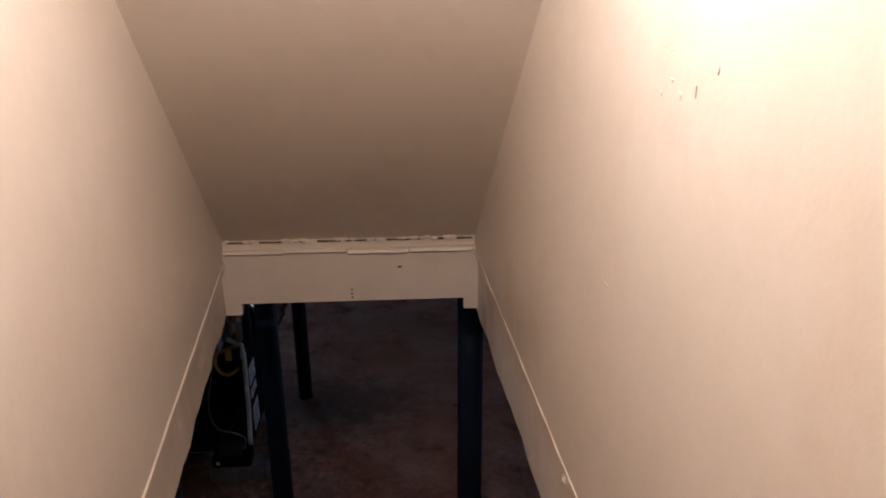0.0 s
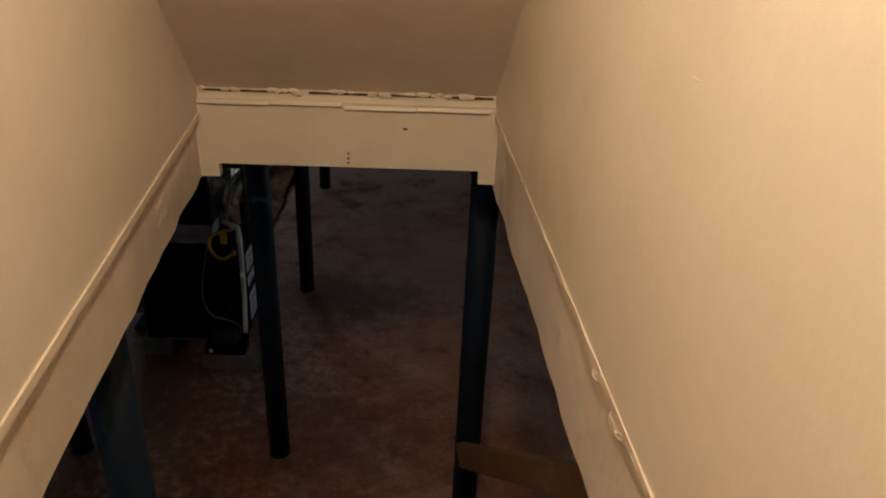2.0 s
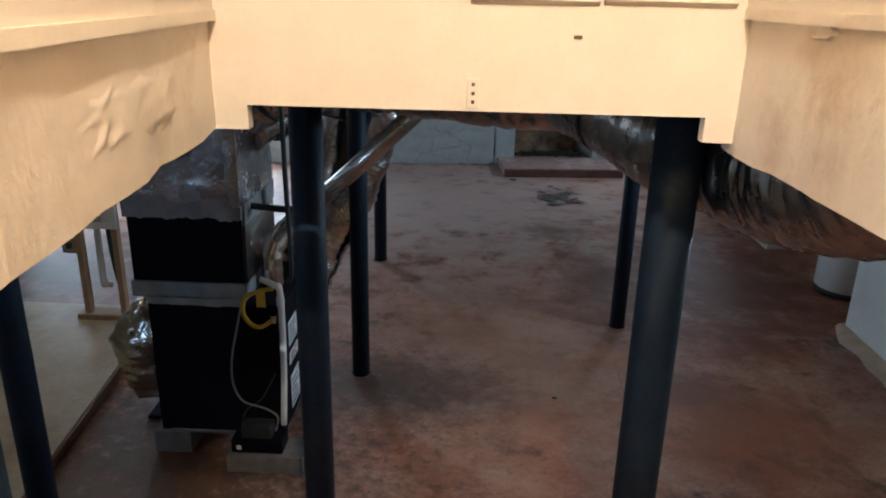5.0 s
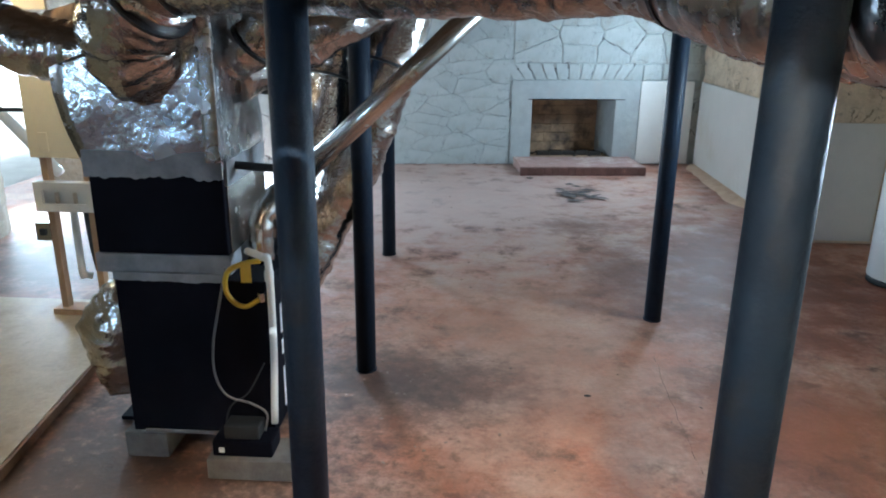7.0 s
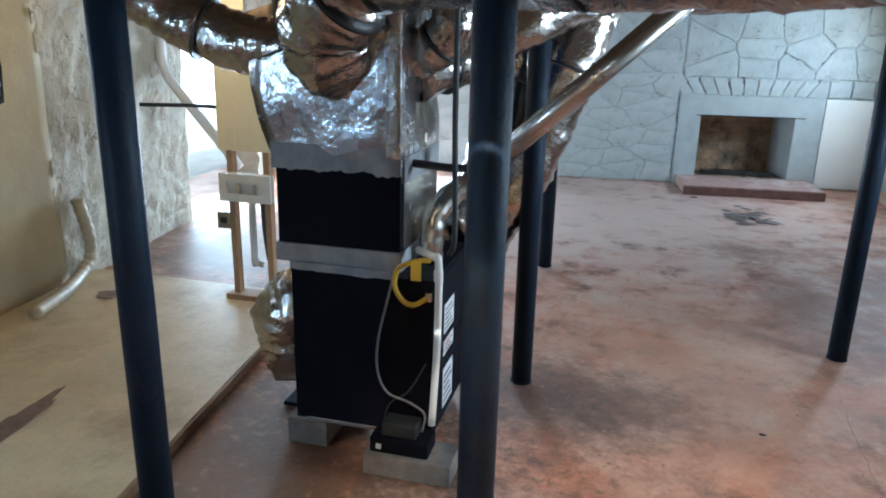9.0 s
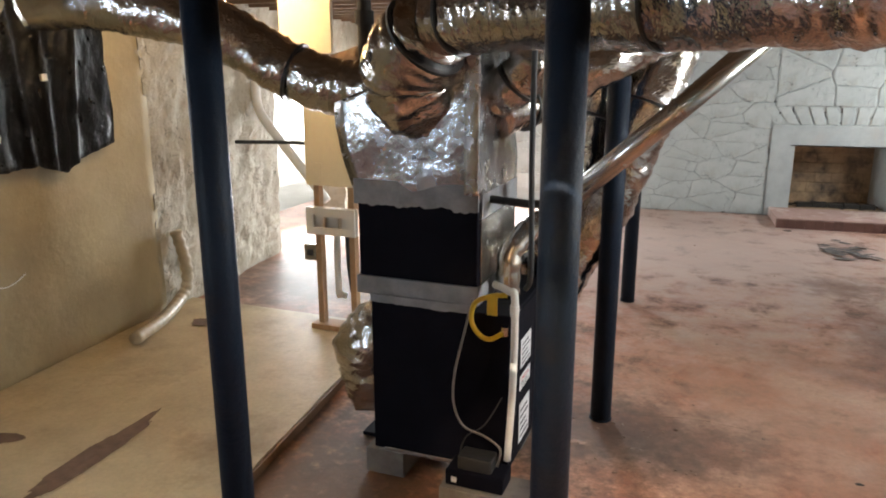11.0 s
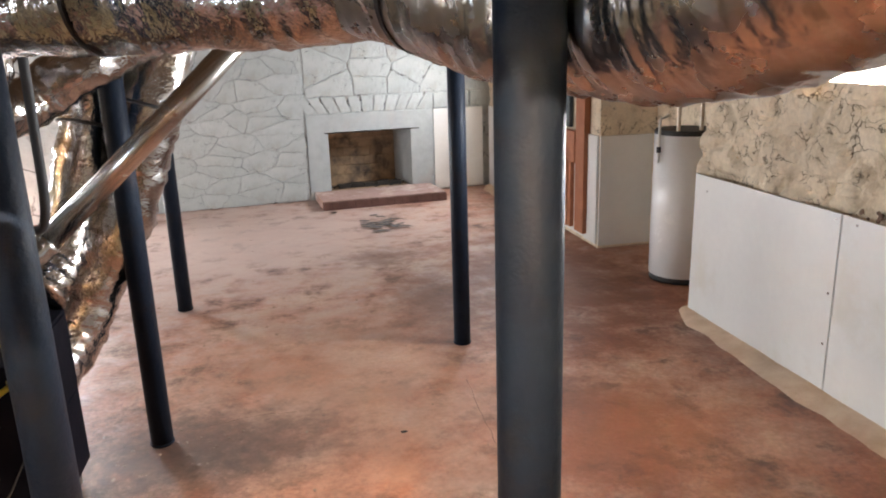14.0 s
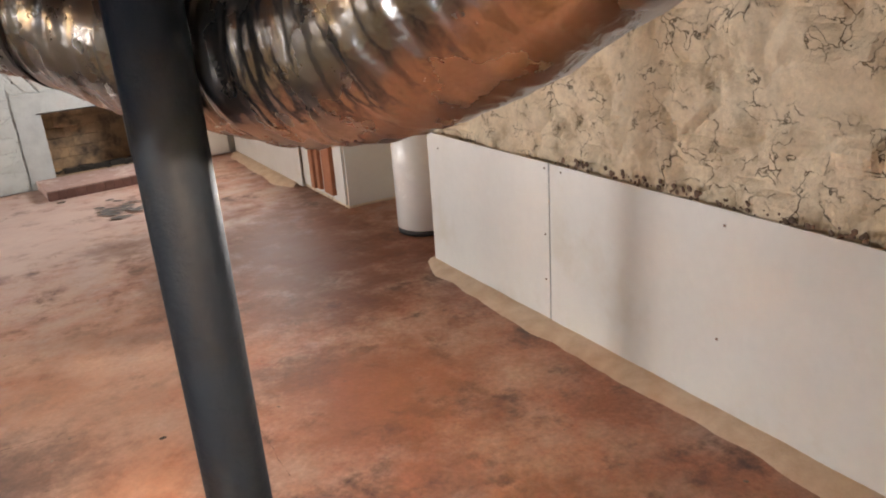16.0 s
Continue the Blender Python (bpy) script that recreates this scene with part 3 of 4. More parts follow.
# peeling plaster and flaked spots
def scab(name, parent, at, u, v, ru, rv, n_out, seed, material, thick=0.006):
    bm = bmesh.new()
    rim, top = [], []
    for k in range(26):
        a = 2 * math.pi * k / 26
        r = 1 + 0.45 * noise.noise(Vector((math.cos(a) * 1.8, math.sin(a) * 1.8, seed)))
        p = Vector(at) + u * (ru * r * math.cos(a)) + v * (rv * r * math.sin(a))
        q = Vector(at) + u * (ru * 0.8 * r * math.cos(a)) + v * (rv * 0.8 * r * math.sin(a))
        rim.append(bm.verts.new(p))
        top.append(bm.verts.new(q + n_out * thick * (1 + 0.8 * noise.noise(q * 40))))
    for k in range(26):
        j = (k + 1) % 26
        bm.faces.new((rim[k], rim[j], top[j], top[k]))
    bm.faces.new(top)
    bmesh.ops.recalc_face_normals(bm, faces=bm.faces)
    return part(name, bm, material, parent)


UL, UR = Vector((-0.10, -1, 0)).normalized() * -1, Vector((0.042, -1, 0)).normalized()
bm = bmesh.new()
rows = []
for i in range(91):
    y = -0.66 + 0.58 * i / 90
    col = []
    for j in range(41):
        z = 2.165 + 0.165 * j / 40
        p = Vector((y, z, 0))
        e = min(1, min(i, 90 - i) / 30) * min(1, min(j, 40 - j) / 14)
        slant = Vector((y * 9 + z * 10, z * 26 - y * 9, 2.0))
        ridge = 1 - min(1, abs(noise.noise(slant)) * 5)
        h = 0.006 * ridge * max(0, 0.35 + noise.noise(p * 7)) + 0.0022 * noise.noise(p * 22) + 0.0012 * noise.noise(p * 60)
        col.append(bm.verts.new((-0.475 + 0.10 * -y - 0.012 + e * (0.0135 + h), y, z)))
    rows.append(col)
for a, b in zip(rows, rows[1:]):
    for j in range(40):
        bm.faces.new((a[j], a[j + 1], b[j + 1], b[j]))
part("peeling_patch", bm, M_CREAM_ROUGH, bpy.data.objects["wall_stair_left_foot"], "blistered, peeling plaster", smooth=True)
random.seed(31)
for k in range(26):
    y = random.uniform(-1.9, -0.1)
    scab("plaster_lump", bpy.data.objects["wall_stair_right_foot"], (0.468 - 0.042 * y, y, 2.365 + random.gauss(0, 0.008)), Vector((-0.042, 1, 0)).normalized(), Vector((0, 0, 1)), random.uniform(0.015, 0.06), random.uniform(0.004, 0.012), Vector((-1, 0, 0)), 60 + k * 1.3, M_CREAM_ROUGH, random.uniform(0.003, 0.008))
for y, z, ru, rv, sd in ((-1.70, 3.20, 0.003, 0.008, 1), (-1.66, 3.19, 0.004, 0.005, 2), (-1.63, 3.205, 0.006, 0.003, 3), (-1.75, 3.23, 0.002, 0.006, 4), (-1.60, 3.185, 0.005, 0.003, 5), (-1.45, 2.86, 0.010, 0.002, 7), (-1.62, 3.24, 0.006, 0.002, 10)):
    scab("paint_flake", bpy.data.objects["wall_stair_right"], (0.462 - 0.042 * y - 0.0004, y, z), UR, Vector((0, 0, 1)), ru, rv, Vector((-1, 0, 0)), sd, M_CREAM_TRIM, 0.0012)

# stairs
stairs = thing("stairs", "steep brown wooden stairs with open risers", "stairs", 0, -0.3, 0)
stairs_world = Matrix.Translation((0, 0.3, 0))
for k in range(1, 12):
    y = -0.36 - 0.235 * (k - 1)
    part("tread", box(-0.36, 0.41, y - 0.25, y + 0.0, 0.2 * k - 0.035, 0.2 * k, 0.006, stairs_world), M_TREAD, stairs)
for x in (-0.40, 0.41):
    bm = bmesh.new()
    prof = [(-0.3, 0.0), (-0.3, 0.22), (-2.95, 2.4), (-2.95, 2.14), (-0.62, 0.0)]
    q = [[bm.verts.new((x + dx, y + 0.3, z)) for y, z in prof] for dx in (0, 0.04)]
    bm.faces.new(q[0]); bm.faces.new(list(reversed(q[1])))
    for i in range(5):
        j = (i + 1) % 5
        bm.faces.new((q[0][i], q[1][i], q[1][j], q[0][j]))
    bmesh.ops.recalc_face_normals(bm, faces=bm.faces)
    part("stringer", bm, M_TREAD, stairs)
rail_a, rail_b = Vector((0.43, 0.075, 0.935)), Vector((0.74, -0.86, 1.69))
d = (rail_b - rail_a).normalized()
side = d.cross(Vector((0, 0, 1))).normalized()
m = stairs_world @ Matrix.Translation(rail_a) @ Matrix((side, d, side.cross(d))).transposed().to_4x4()
part("handrail", box(-0.02, 0.02, 0.0, (rail_b - rail_a).length, -0.055, 0.045, 0.006, m), M_TREAD, stairs, "worn wooden board handrail")

# ---- posts ----
def post(x, y, label, top=2.62):
    p = thing("steel_post", label, "post", x, y, 0, "steel posts under the joists")
    bm = cyl(0, 0, 0.0, top, 0.057, 32)
    part("shaft", bm, M_POST, p, smooth=False)
    for f in p.children[0].data.polygons:
        f.use_smooth = abs(f.normal.z) < 0.5
    part("foot_ring", cyl(0, 0, 0.0, 0.012, 0.062, 24, 0.003), M_POST, p)
    if top > 2.5:
        part("head_plate", box(-0.085, 0.085, -0.085, 0.085, 2.425, 2.44, 0.002), M_POST, p)
    return p


post(-0.678, 2.961, "dark blue-grey painted steel post beside the furnace")
post(-0.818, 5.149, "dark blue-grey painted steel post before the stone wall")
post(1.175, 3.848, "dark blue-grey painted steel post in the open floor")
post(-0.552, 1.071, "dark blue-grey painted steel post before the furnace")
post(0.478, 0.352, "dark blue-grey painted steel post behind the stair header")
post(-0.524, -0.734, "grey steel post under the stairwell wall", top=2.35)
post(-1.692, 1.065, "dark blue-grey painted steel post beside the stairs")

# ---- slab ----
bm = bmesh.new()
prof = [(-2.06, 1.0), (-2.36, 3.77), (left_at(3.77), 3.77), (left_at(1.0), 1.0)]
q = [[bm.verts.new((x, y, z)) for x, y in prof] for z in (-0.05, 0.055)]
bm.faces.new(q[0]); bm.faces.new(list(reversed(q[1])))
for i in range(4):
    j = (i + 1) % 4
    bm.faces.new((q[0][i], q[1][i], q[1][j], q[0][j]))
bmesh.ops.recalc_face_normals(bm, faces=bm.faces)
slab = tagged(part("slab", bm, M_SLAB), "raised tan concrete slab with dark holes and a trench stain", "slab", kind="structure")
m = Matrix.Translation((-2.06, 1.0, 0)) @ Matrix.Rotation(math.atan2(0.30, 2.77), 4, "Z")
part("edge_board", box(0.0, 0.02, 0, 2.78, 0.0, 0.05, 0.003, m), M_TREAD, slab, "dark rotten form board")


def blot(name, x, y, z, rx, ry, turn, material, parent, seed, label=""):
    bm = bmesh.new()
    n = 72
    ring = []
    for k in range(n):
        a = 2 * math.pi * k / n
        s = 1 + 0.3 * noise.noise(Vector((math.cos(a) * 1.6, math.sin(a) * 1.6, seed))) + 0.14 * noise.noise(Vector((math.cos(a) * 6, math.sin(a) * 6, seed + 3)))
        ring.append(bm.verts.new(Matrix.Translation((x, y, z)) @ Matrix.Rotation(turn, 4, "Z") @ Vector((rx * s * math.cos(a), ry * s * math.sin(a), 0))))
    bm.faces.new(ring)
    return part(name, bm, material, parent, label)


blot("trench_stain", -2.94, 1.56, 0.0595, 0.44, 0.07, radians(93), M_STAIN, slab, 2.0)
blot("drain_hole", -3.5, 1.51, 0.0595, 0.10, 0.05, 0.3, M_STAIN, slab, 5.0)
blot("drain_hole", -3.683, 3.316, 0.0595, 0.10, 0.09, 0.3, M_STAIN, slab, 7.0)
random.seed(8)
for k in range(22):
    x, y = 1.10 + random.gauss(0, 0.13), 7.52 + random.gauss(0, 0.20)
    blot("soot_patch", x, y, 0.0062 + 0.0003 * k, random.uniform(0.05, 0.15), random.uniform(0.015, 0.05), random.choice((-0.5, 0.4, 0.1)) + random.uniform(-0.2, 0.2), M_SMEAR, floor, 9.0 + k, "dark smeared patch")
bm = bmesh.new()
random.seed(12)
for k in range(150):
    x, y = random.uniform(-1.8, 2.7), random.uniform(0.3, 8.6)
    if random.random() < 0.35:
        x, y = random.gauss(-0.55, 0.3), random.gauss(2.75, 0.35)
    bmesh.ops.create_icosphere(bm, subdivisions=1, radius=random.uniform(0.003, 0.009), matrix=Matrix.Translation((x, y, 0.003)) @ Matrix.Rotation(random.uniform(0, 3), 4, "Z") @ Matrix.Diagonal((random.uniform(1, 2.2), 1, 0.5, 1)))
tagged(part("floor_crumbs", bm, M_CRUMB), "crumbs of mortar and grit scattered on the floor", "debris", kind="stuff")


def crack(points, width, seed):
    """A thin wandering crack in the concrete, as a dark shallow strip."""
    bm = bmesh.new()
    line = smooth_path([Vector((x, y, 0)) for x, y in points], 30)
    rows = []
    for i, c in enumerate(line):
        d = (line[min(i + 1, len(line) - 1)] - line[max(i - 1, 0)]).normalized()
        side = Vector((-d.y, d.x, 0))
        c = c + side * 0.012 * noise.noise(c * 9 + Vector((seed, 0, 0)))
        w = width * max(0.15, 0.6 + noise.noise(c * 14 + Vector((0, seed, 0))))
        rows.append([bm.verts.new(c + side * w + Vector((0, 0, 0.0062))), bm.verts.new(c - side * w + Vector((0, 0, 0.0062)))])
    for a, b in zip(rows, rows[1:]):
        bm.faces.new((a[0], a[1], b[1], b[0]))
    part("crack", bm, M_STAIN, floor, "thin dark crack in the concrete")


crack(((-0.51, 1.35), (-0.25, 1.37), (0.0, 1.37), (0.49, 1.38)), 0.0035, 2.0)
crack(((1.055, 3.26), (1.03, 2.75), (1.02, 2.44), (1.01, 2.03)), 0.0018, 5.0)
crack(((-0.6, 3.02), (-0.2, 3.12), (0.1, 3.1)), 0.003, 8.0)
blot("clod", 0.60, 8.45, 0.009, 0.05, 0.04, 0.0, M_SOOT, floor, 3.0)
blot("chip", 0.58, 2.72, 0.008, 0.018, 0.014, 0.0, M_SOOT, floor, 4.0)

# ---- fireplace ----
fire = thing("fireplace", "grey painted stone fireplace with sooty firebox and low brick hearth", "fireplace", 1.25, BY, 0)
F = Matrix.Translation((-1.25, -BY, 0))


def fpart(name, bm, material, label=""):
    bmesh.ops.transform(bm, matrix=F, verts=bm.verts)
    return part(name, bm, material, fire, label)


fpart("jamb", box(0.36, 0.65, BY - 0.022, BY + 0.02, 0.0, 1.22), M_SURROUND)
fpart("jamb", box(1.85, 2.19, BY - 0.022, BY + 0.02, 0.0, 1.22), M_SURROUND)
fpart("mantel_band", box(0.65, 1.85, BY - 0.024, BY + 0.02, 0.965, 1.22), M_SURROUND)
fpart("iron_lintel", box(0.60, 1.98, BY - 0.032, BY + 0.05, 0.950, 0.962), M_SOOT)
fpart("firebox", boxes([(0.55, 0.65, BY + 0.02, BY + 0.62, 0.1, 1.1), (1.85, 1.95, BY + 0.02, BY + 0.62, 0.1, 1.1), (0.65, 1.85, BY + 0.60, BY + 0.7, 0.1, 1.1), (0.55, 1.95, BY + 0.02, BY + 0.7, 0.965, 1.1), (0.65, 1.85, BY, BY + 0.6, 0.0, 0.11)]), M_FIREBRICK, "sooty brick firebox")
for r in range(6):
    for c in range(6):
        x = 0.66 + 0.2 * c - (0.1 if r % 2 else 0)
        x0, x1 = max(0.655, x), min(1.845, x + 0.196)
        fpart("firebrick", box(x0, x1, BY + 0.585, BY + 0.6, 0.115 + 0.138 * r, 0.115 + 0.138 * r + 0.13, 0.004), M_FIREBRICK)
bm = bmesh.new()
ring = [[bm.verts.new((x, y, z)) for x, y in ((1.846, BY - 0.002), (1.95, BY - 0.002), (1.95, BY + 0.59), (1.74, BY + 0.59))] for z in (0.108, 0.97)]
bm.faces.new(reversed(ring[0])); bm.faces.new(ring[1])
for i in range(4):
    j = (i + 1) % 4
    bm.faces.new((ring[0][i], ring[0][j], ring[1][j], ring[1][i]))
bmesh.ops.recalc_face_normals(bm, faces=bm.faces)
fpart("splayed_reveal", bm, M_SURROUND, "splayed grey painted reveal")
fpart("hearth_slab", box(0.41, 2.11, 8.97, BY - 0.024, 0.0, 0.118, 0.006), M_HEARTH, "dusty pink hearth slab")
for i in range(16):
    fpart("hearth_brick", box(0.40 + 0.107 * i, 0.40 + 0.107 * i + 0.1055, 8.91, 8.97, 0.0, 0.112 + random.uniform(-0.003, 0.003), 0.006), M_HEARTHBRICK_SHADED)
for i in range(5):
    fpart("loose_firebrick", box(0.78 + 0.19 * i, 0.78 + 0.19 * i + 0.18, BY + 0.1, BY + 0.2, 0.112, 0.17 + 0.01 * (i % 2), 0.006), M_SOOT)
bm = bmesh.new()
for i in range(30):
    bmesh.ops.create_icosphere(bm, subdivisions=1, radius=random.uniform(0.01, 0.035), matrix=Matrix.Translation((random.uniform(0.7, 1.8), BY + random.uniform(0.05, 0.5), 0.12)) @ Matrix.Diagonal((1.4, 1, 0.5, 1)))
tagged(fpart("ash", bm, M_SOOT, "black ash and charcoal crumbs"), kind="stuff")
fire.matrix_world = BACK @ Matrix.Translation((1.25, BY, 0))

# stones of the back wall: random courses left of the fireplace
north = bpy.data.objects["wall_north"]


def lay(pts, front, material=M_STONE, bevel=0.022, wobble=0.012):
    me, cx, cz = stone_mesh("stone", pts, front, 0.03, material, bevel, wobble)
    ob = new("stone", me)
    ob.location = (cx, BY, cz)
    ob.parent = north


def cells(seeds, x0, x1, z0, z1, gap, squash=1.0):
    """Polygons nearest to each seed, shrunk by the gap; squash below 1 makes them lie flatter."""
    for i, a in enumerate(seeds):
        poly = [(x0, z0), (x1, z0), (x1, z1), (x0, z1)]
        for k, o in enumerate(seeds):
            if k == i or abs(o[0] - a[0]) > 1.6 or abs(o[1] - a[1]) > 1.0:
                continue
            nx, nz = (o[0] - a[0]) * squash * squash, o[1] - a[1]
            ln = math.hypot(nx, nz)
            nx, nz = nx / ln, nz / ln
            mx, mz = (a[0] + o[0]) / 2, (a[1] + o[1]) / 2
            out = []
            for p, q in zip(poly, poly[1:] + poly[:1]):
                dp = (p[0] - mx) * nx + (p[1] - mz) * nz + gap
                dq = (q[0] - mx) * nx + (q[1] - mz) * nz + gap
                if dp <= 0:
                    out.append(p)
                if (dp < 0) != (dq < 0):
                    t = dp / (dp - dq)
                    out.append((p[0] + (q[0] - p[0]) * t, p[1] + (q[1] - p[1]) * t))
            poly = out
            if len(poly) < 3:
                break
        if len(poly) >= 3:
            yield poly


random.seed(4)
seeds = []
for r in range(10):
    for c in range(9):
        seeds.append((-3.0 + (c + 0.5 + (0.5 if r % 2 else 0) + random.uniform(-0.5, 0.5)) * 3.33 / 9, (r + 0.5 + random.uniform(-0.42, 0.42)) * 0.25))
for poly in cells(seeds, -3.04, 0.34, 0.01, 2.5, 0.0015, 0.42):
    if min(p[0] for p in poly) > -3.2:
        lay(poly, random.uniform(-0.016, -0.004), bevel=0.013, wobble=0.022)
# fan of narrow stones over the lintel, then crazy-paved flagstones
for i in range(11):
    a0, a1 = 0.37 + 1.72 * i / 11, 0.37 + 1.72 * (i + 1) / 11
    lean = (i - 5) * 0.034
    lay([(a0 + 0.012, 1.235), (a1 - 0.012, 1.235), (a1 - 0.012 + lean + 0.012, 1.46), (a0 + 0.012 + lean - 0.012, 1.46)], -0.012, bevel=0.012)
seeds = []
for r, (zz, cols) in enumerate(((1.60, 5), (1.88, 4), (2.16, 5))):
    for c in range(cols):
        seeds.append((0.42 + (c + 0.5 + random.uniform(-0.28, 0.28)) * 2.6 / cols, zz + random.uniform(-0.07, 0.07)))
for poly in cells(seeds, 0.37, 3.0, 1.475, 2.5, 0.009):
    lay(poly, random.uniform(-0.016, -0.008), bevel=0.016)
for i in range(3):
    lay([(2.2 + 0.28 * i + 0.01, 1.24), (2.2 + 0.28 * (i + 1) - 0.01, 1.24), (2.2 + 0.28 * (i + 1) - 0.01, 1.46), (2.2 + 0.28 * i + 0.01, 1.46)], -0.025)

# ---- white panels ----
def panel(x0, x1, y0, y1, z0, z1, label, screws=()):
    p = thing("wall_panel", label, "panel", (x0 + x1) / 2, (y0 + y1) / 2, z0, "white wall panels")
    m = Matrix.Translation((-(x0 + x1) / 2, -(y0 + y1) / 2, -z0))
    part("board", box(x0, x1, y0, y1, z0, z1, 0.002, m), M_WHITEPANEL, p)
    for sx, sy, sz in screws:
        part("screw", box(sx - 0.004, sx + 0.002, sy - 0.006, sy + 0.006, sz - 0.006, sz + 0.006, 0, m), M_GALV, p)
    return p


panel(2.96, 2.975, 2.518, 3.96, 0.02, 1.055, "white hardboard panel screwed to the rubble wall", [(2.96, 2.55, 0.3), (2.96, 2.55, 0.6), (2.96, 2.55, 1.02), (2.96, 3.8, 0.95)])
panel(2.96, 2.975, 0.08, 2.508, 0.02, 1.055, "long white hardboard panel with scuffed lower edge", [(2.96, 2.40, 1.02), (2.96, 1.25, 0.98), (2.96, 1.25, 0.4)])
panel(2.96, 2.975, -2.4, 0.07, 0.02, 1.055, "white hardboard panel beside the stairs")
side = panel(2.2, 2.96, BY - 0.03, BY - 0.012, 0.02, 1.22, "white panel beside the fireplace")
side.matrix_world = BACK @ Matrix.Translation(side.location)
panel(2.985, 3.0, 6.97, BY - 0.13, 0.02, 1.17, "white panel under the square window")
panel(3.025, 3.045, 5.84, 6.14, 0.04, 1.12, "white panel on the partition")
panel(3.047, 3.6, 5.81, 5.83, 0.03, 1.12, "white panel behind the water heater")
bm = bmesh.new()
for y0, y1 in ((-2.5, 4.0), (7.1, 9.55)):
    n = int((y1 - y0) / 0.06)
    r = []
    for i in range(n + 1):
        y = y0 + (y1 - y0) * i / n
        w = 0.16 + 0.06 * noise.noise(Vector((y * 1.3, 0, 3))) + 0.03 * noise.noise(Vector((y * 5, 0, 3)))
        w *= max(0.08, min(1, (y - y0) / 0.3, (y1 - y) / 0.3)) ** 0.5
        r.append([bm.verts.new(p) for p in ((3.02, y, 0.035), (2.955, y, 0.03 + 0.008 * noise.noise(Vector((y * 4, 1, 1)))), (2.955 - 0.5 * w, y, 0.022), (2.955 - w, y, -0.006))])
    for a, b in zip(r, r[1:]):
        for k in range(3):
            bm.faces.new((a[k], b[k], b[k + 1], a[k + 1]))
bmesh.ops.recalc_face_normals(bm, faces=bm.faces)
tagged(part("mortar_ledge", bm, M_SAND, smooth=True), "sandy mortar fillet along the foot of the wall", "ledge", kind="structure")

bm = bmesh.new()
random.seed(21)
for k in range(110):
    y = random.choice((2.25, 1.9, 1.75, 1.5, 1.3, 0.95, 0.7, 0.45)) + random.gauss(0, 0.10)
    r = random.uniform(0.004, 0.014)
    bmesh.ops.create_icosphere(bm, subdivisions=1, radius=r, matrix=Matrix.Translation((2.965 + random.uniform(0, 0.012), y, 1.053 + r * 0.7 + random.uniform(0, 0.05))) @ Matrix.Rotation(random.uniform(0, 3), 4, "X") @ Matrix.Diagonal((0.6, 1.2, random.uniform(0.6, 1.8), 1)))
tagged(part("dirt_clods", bm, M_STAIN), "dark crumbled mortar along the top edge of the panels", "debris", kind="stuff")

# ---- windows ----
def window(name, y0, y1, z0, z1, x, label):
    w = thing(name, label, "window", x, (y0 + y1) / 2, z0, kind="structure")
    c = (y0 + y1) / 2
    part("window_frame", boxes([(-0.02, 0.03, y0 - c, y0 - c + 0.03, 0, z1 - z0), (-0.02, 0.03, y1 - c - 0.03, y1 - c, 0, z1 - z0), (-0.02, 0.03, y0 - c + 0.03, y1 - c - 0.03, 0, 0.03), (-0.02, 0.03, y0 - c + 0.03, y1 - c - 0.03, z1 - z0 - 0.03, z1 - z0)]), M_PVC, w)
    return w


window("window_1", 2.20, 3.27, 1.72, 2.12, 3.37, "small high window, overexposed with daylight")
window("window_2", 7.57, 8.72, 1.56, 2.28, 3.36, "square high window, overexposed with daylight")
tagged(part("backdrop", boxes([(4.9, 5.0, -4, 14, -0.1, 6), (-11.0, -10.9, -4, 18, -0.1, 7), (-12, 5, 16, 16.1, -0.1, 7)]), M_SKYCARD), "pale overexposed daylight beyond the openings", "backdrop", kind="structure")

# ---- partition studs ----
fr = thing("stud_frame", "reddish bare wood studs with a dark pane beside white panels", "stud frame", 3.03, 6.7, 0)
S = Matrix.Translation((-3.03, -6.7, 0))
for y0, y1, z0, z1 in ((6.06, 6.28, 0.10, 1.95), (6.40, 6.48, 0.10, 0.85), (6.56, 6.66, 0.08, 0.85)):
    part("stud", box(2.98, 3.045, y0, y1, z0, z1, 0.004, S), M_REDWOOD, fr)
part("plate", box(2.972, 3.045, 6.285, 6.74, 0.80, 1.12, 0.004, S), M_REDWOOD, fr)
part("pane", box(3.0, 3.04, 6.5, 6.9, 1.15, 1.6, 0.0, S), M_DARKGLASS, fr, "dark blue glass")
part("lower_panel", box(3.022, 3.042, 6.15, 6.96, 0.05, 1.10, 0.0, S), M_WHITEPANEL, fr, "white board")

# ---- water heater ----
wh = thing("water_heater", "tall white cylindrical water heater with black rims", "water heater", 3.34, 4.76, 0)
part("tank", cyl(0, 0, 0.05, 1.24, 0.26, 48), M_HEATER, wh, smooth=True)
part("base_rim", cyl(0, 0, 0.0, 0.055, 0.255, 48), M_RUBBER, wh, "black base rim")
part("top_cap", cyl(0, 0, 1.235, 1.28, 0.258, 48, 0.01), M_RUBBER, wh, "black top cap")
for f in wh.children[0].data.polygons:
    f.use_smooth = abs(f.normal.z) < 0.5
for x, y in ((-0.16, -0.14), (0.03, -0.16)):
    part("water_pipe", tube([(x, y, 1.27), (x, y, 1.6), (x, y, 2.3)], 0.016, 12, 2, smooth=False), M_COPPER, wh, "dull soldered water pipe")
part("cross_pipe", tube([(-0.16, -0.14, 1.47), (0.03, -0.16, 1.52)], 0.013, 10, smooth=False), M_COPPER, wh)
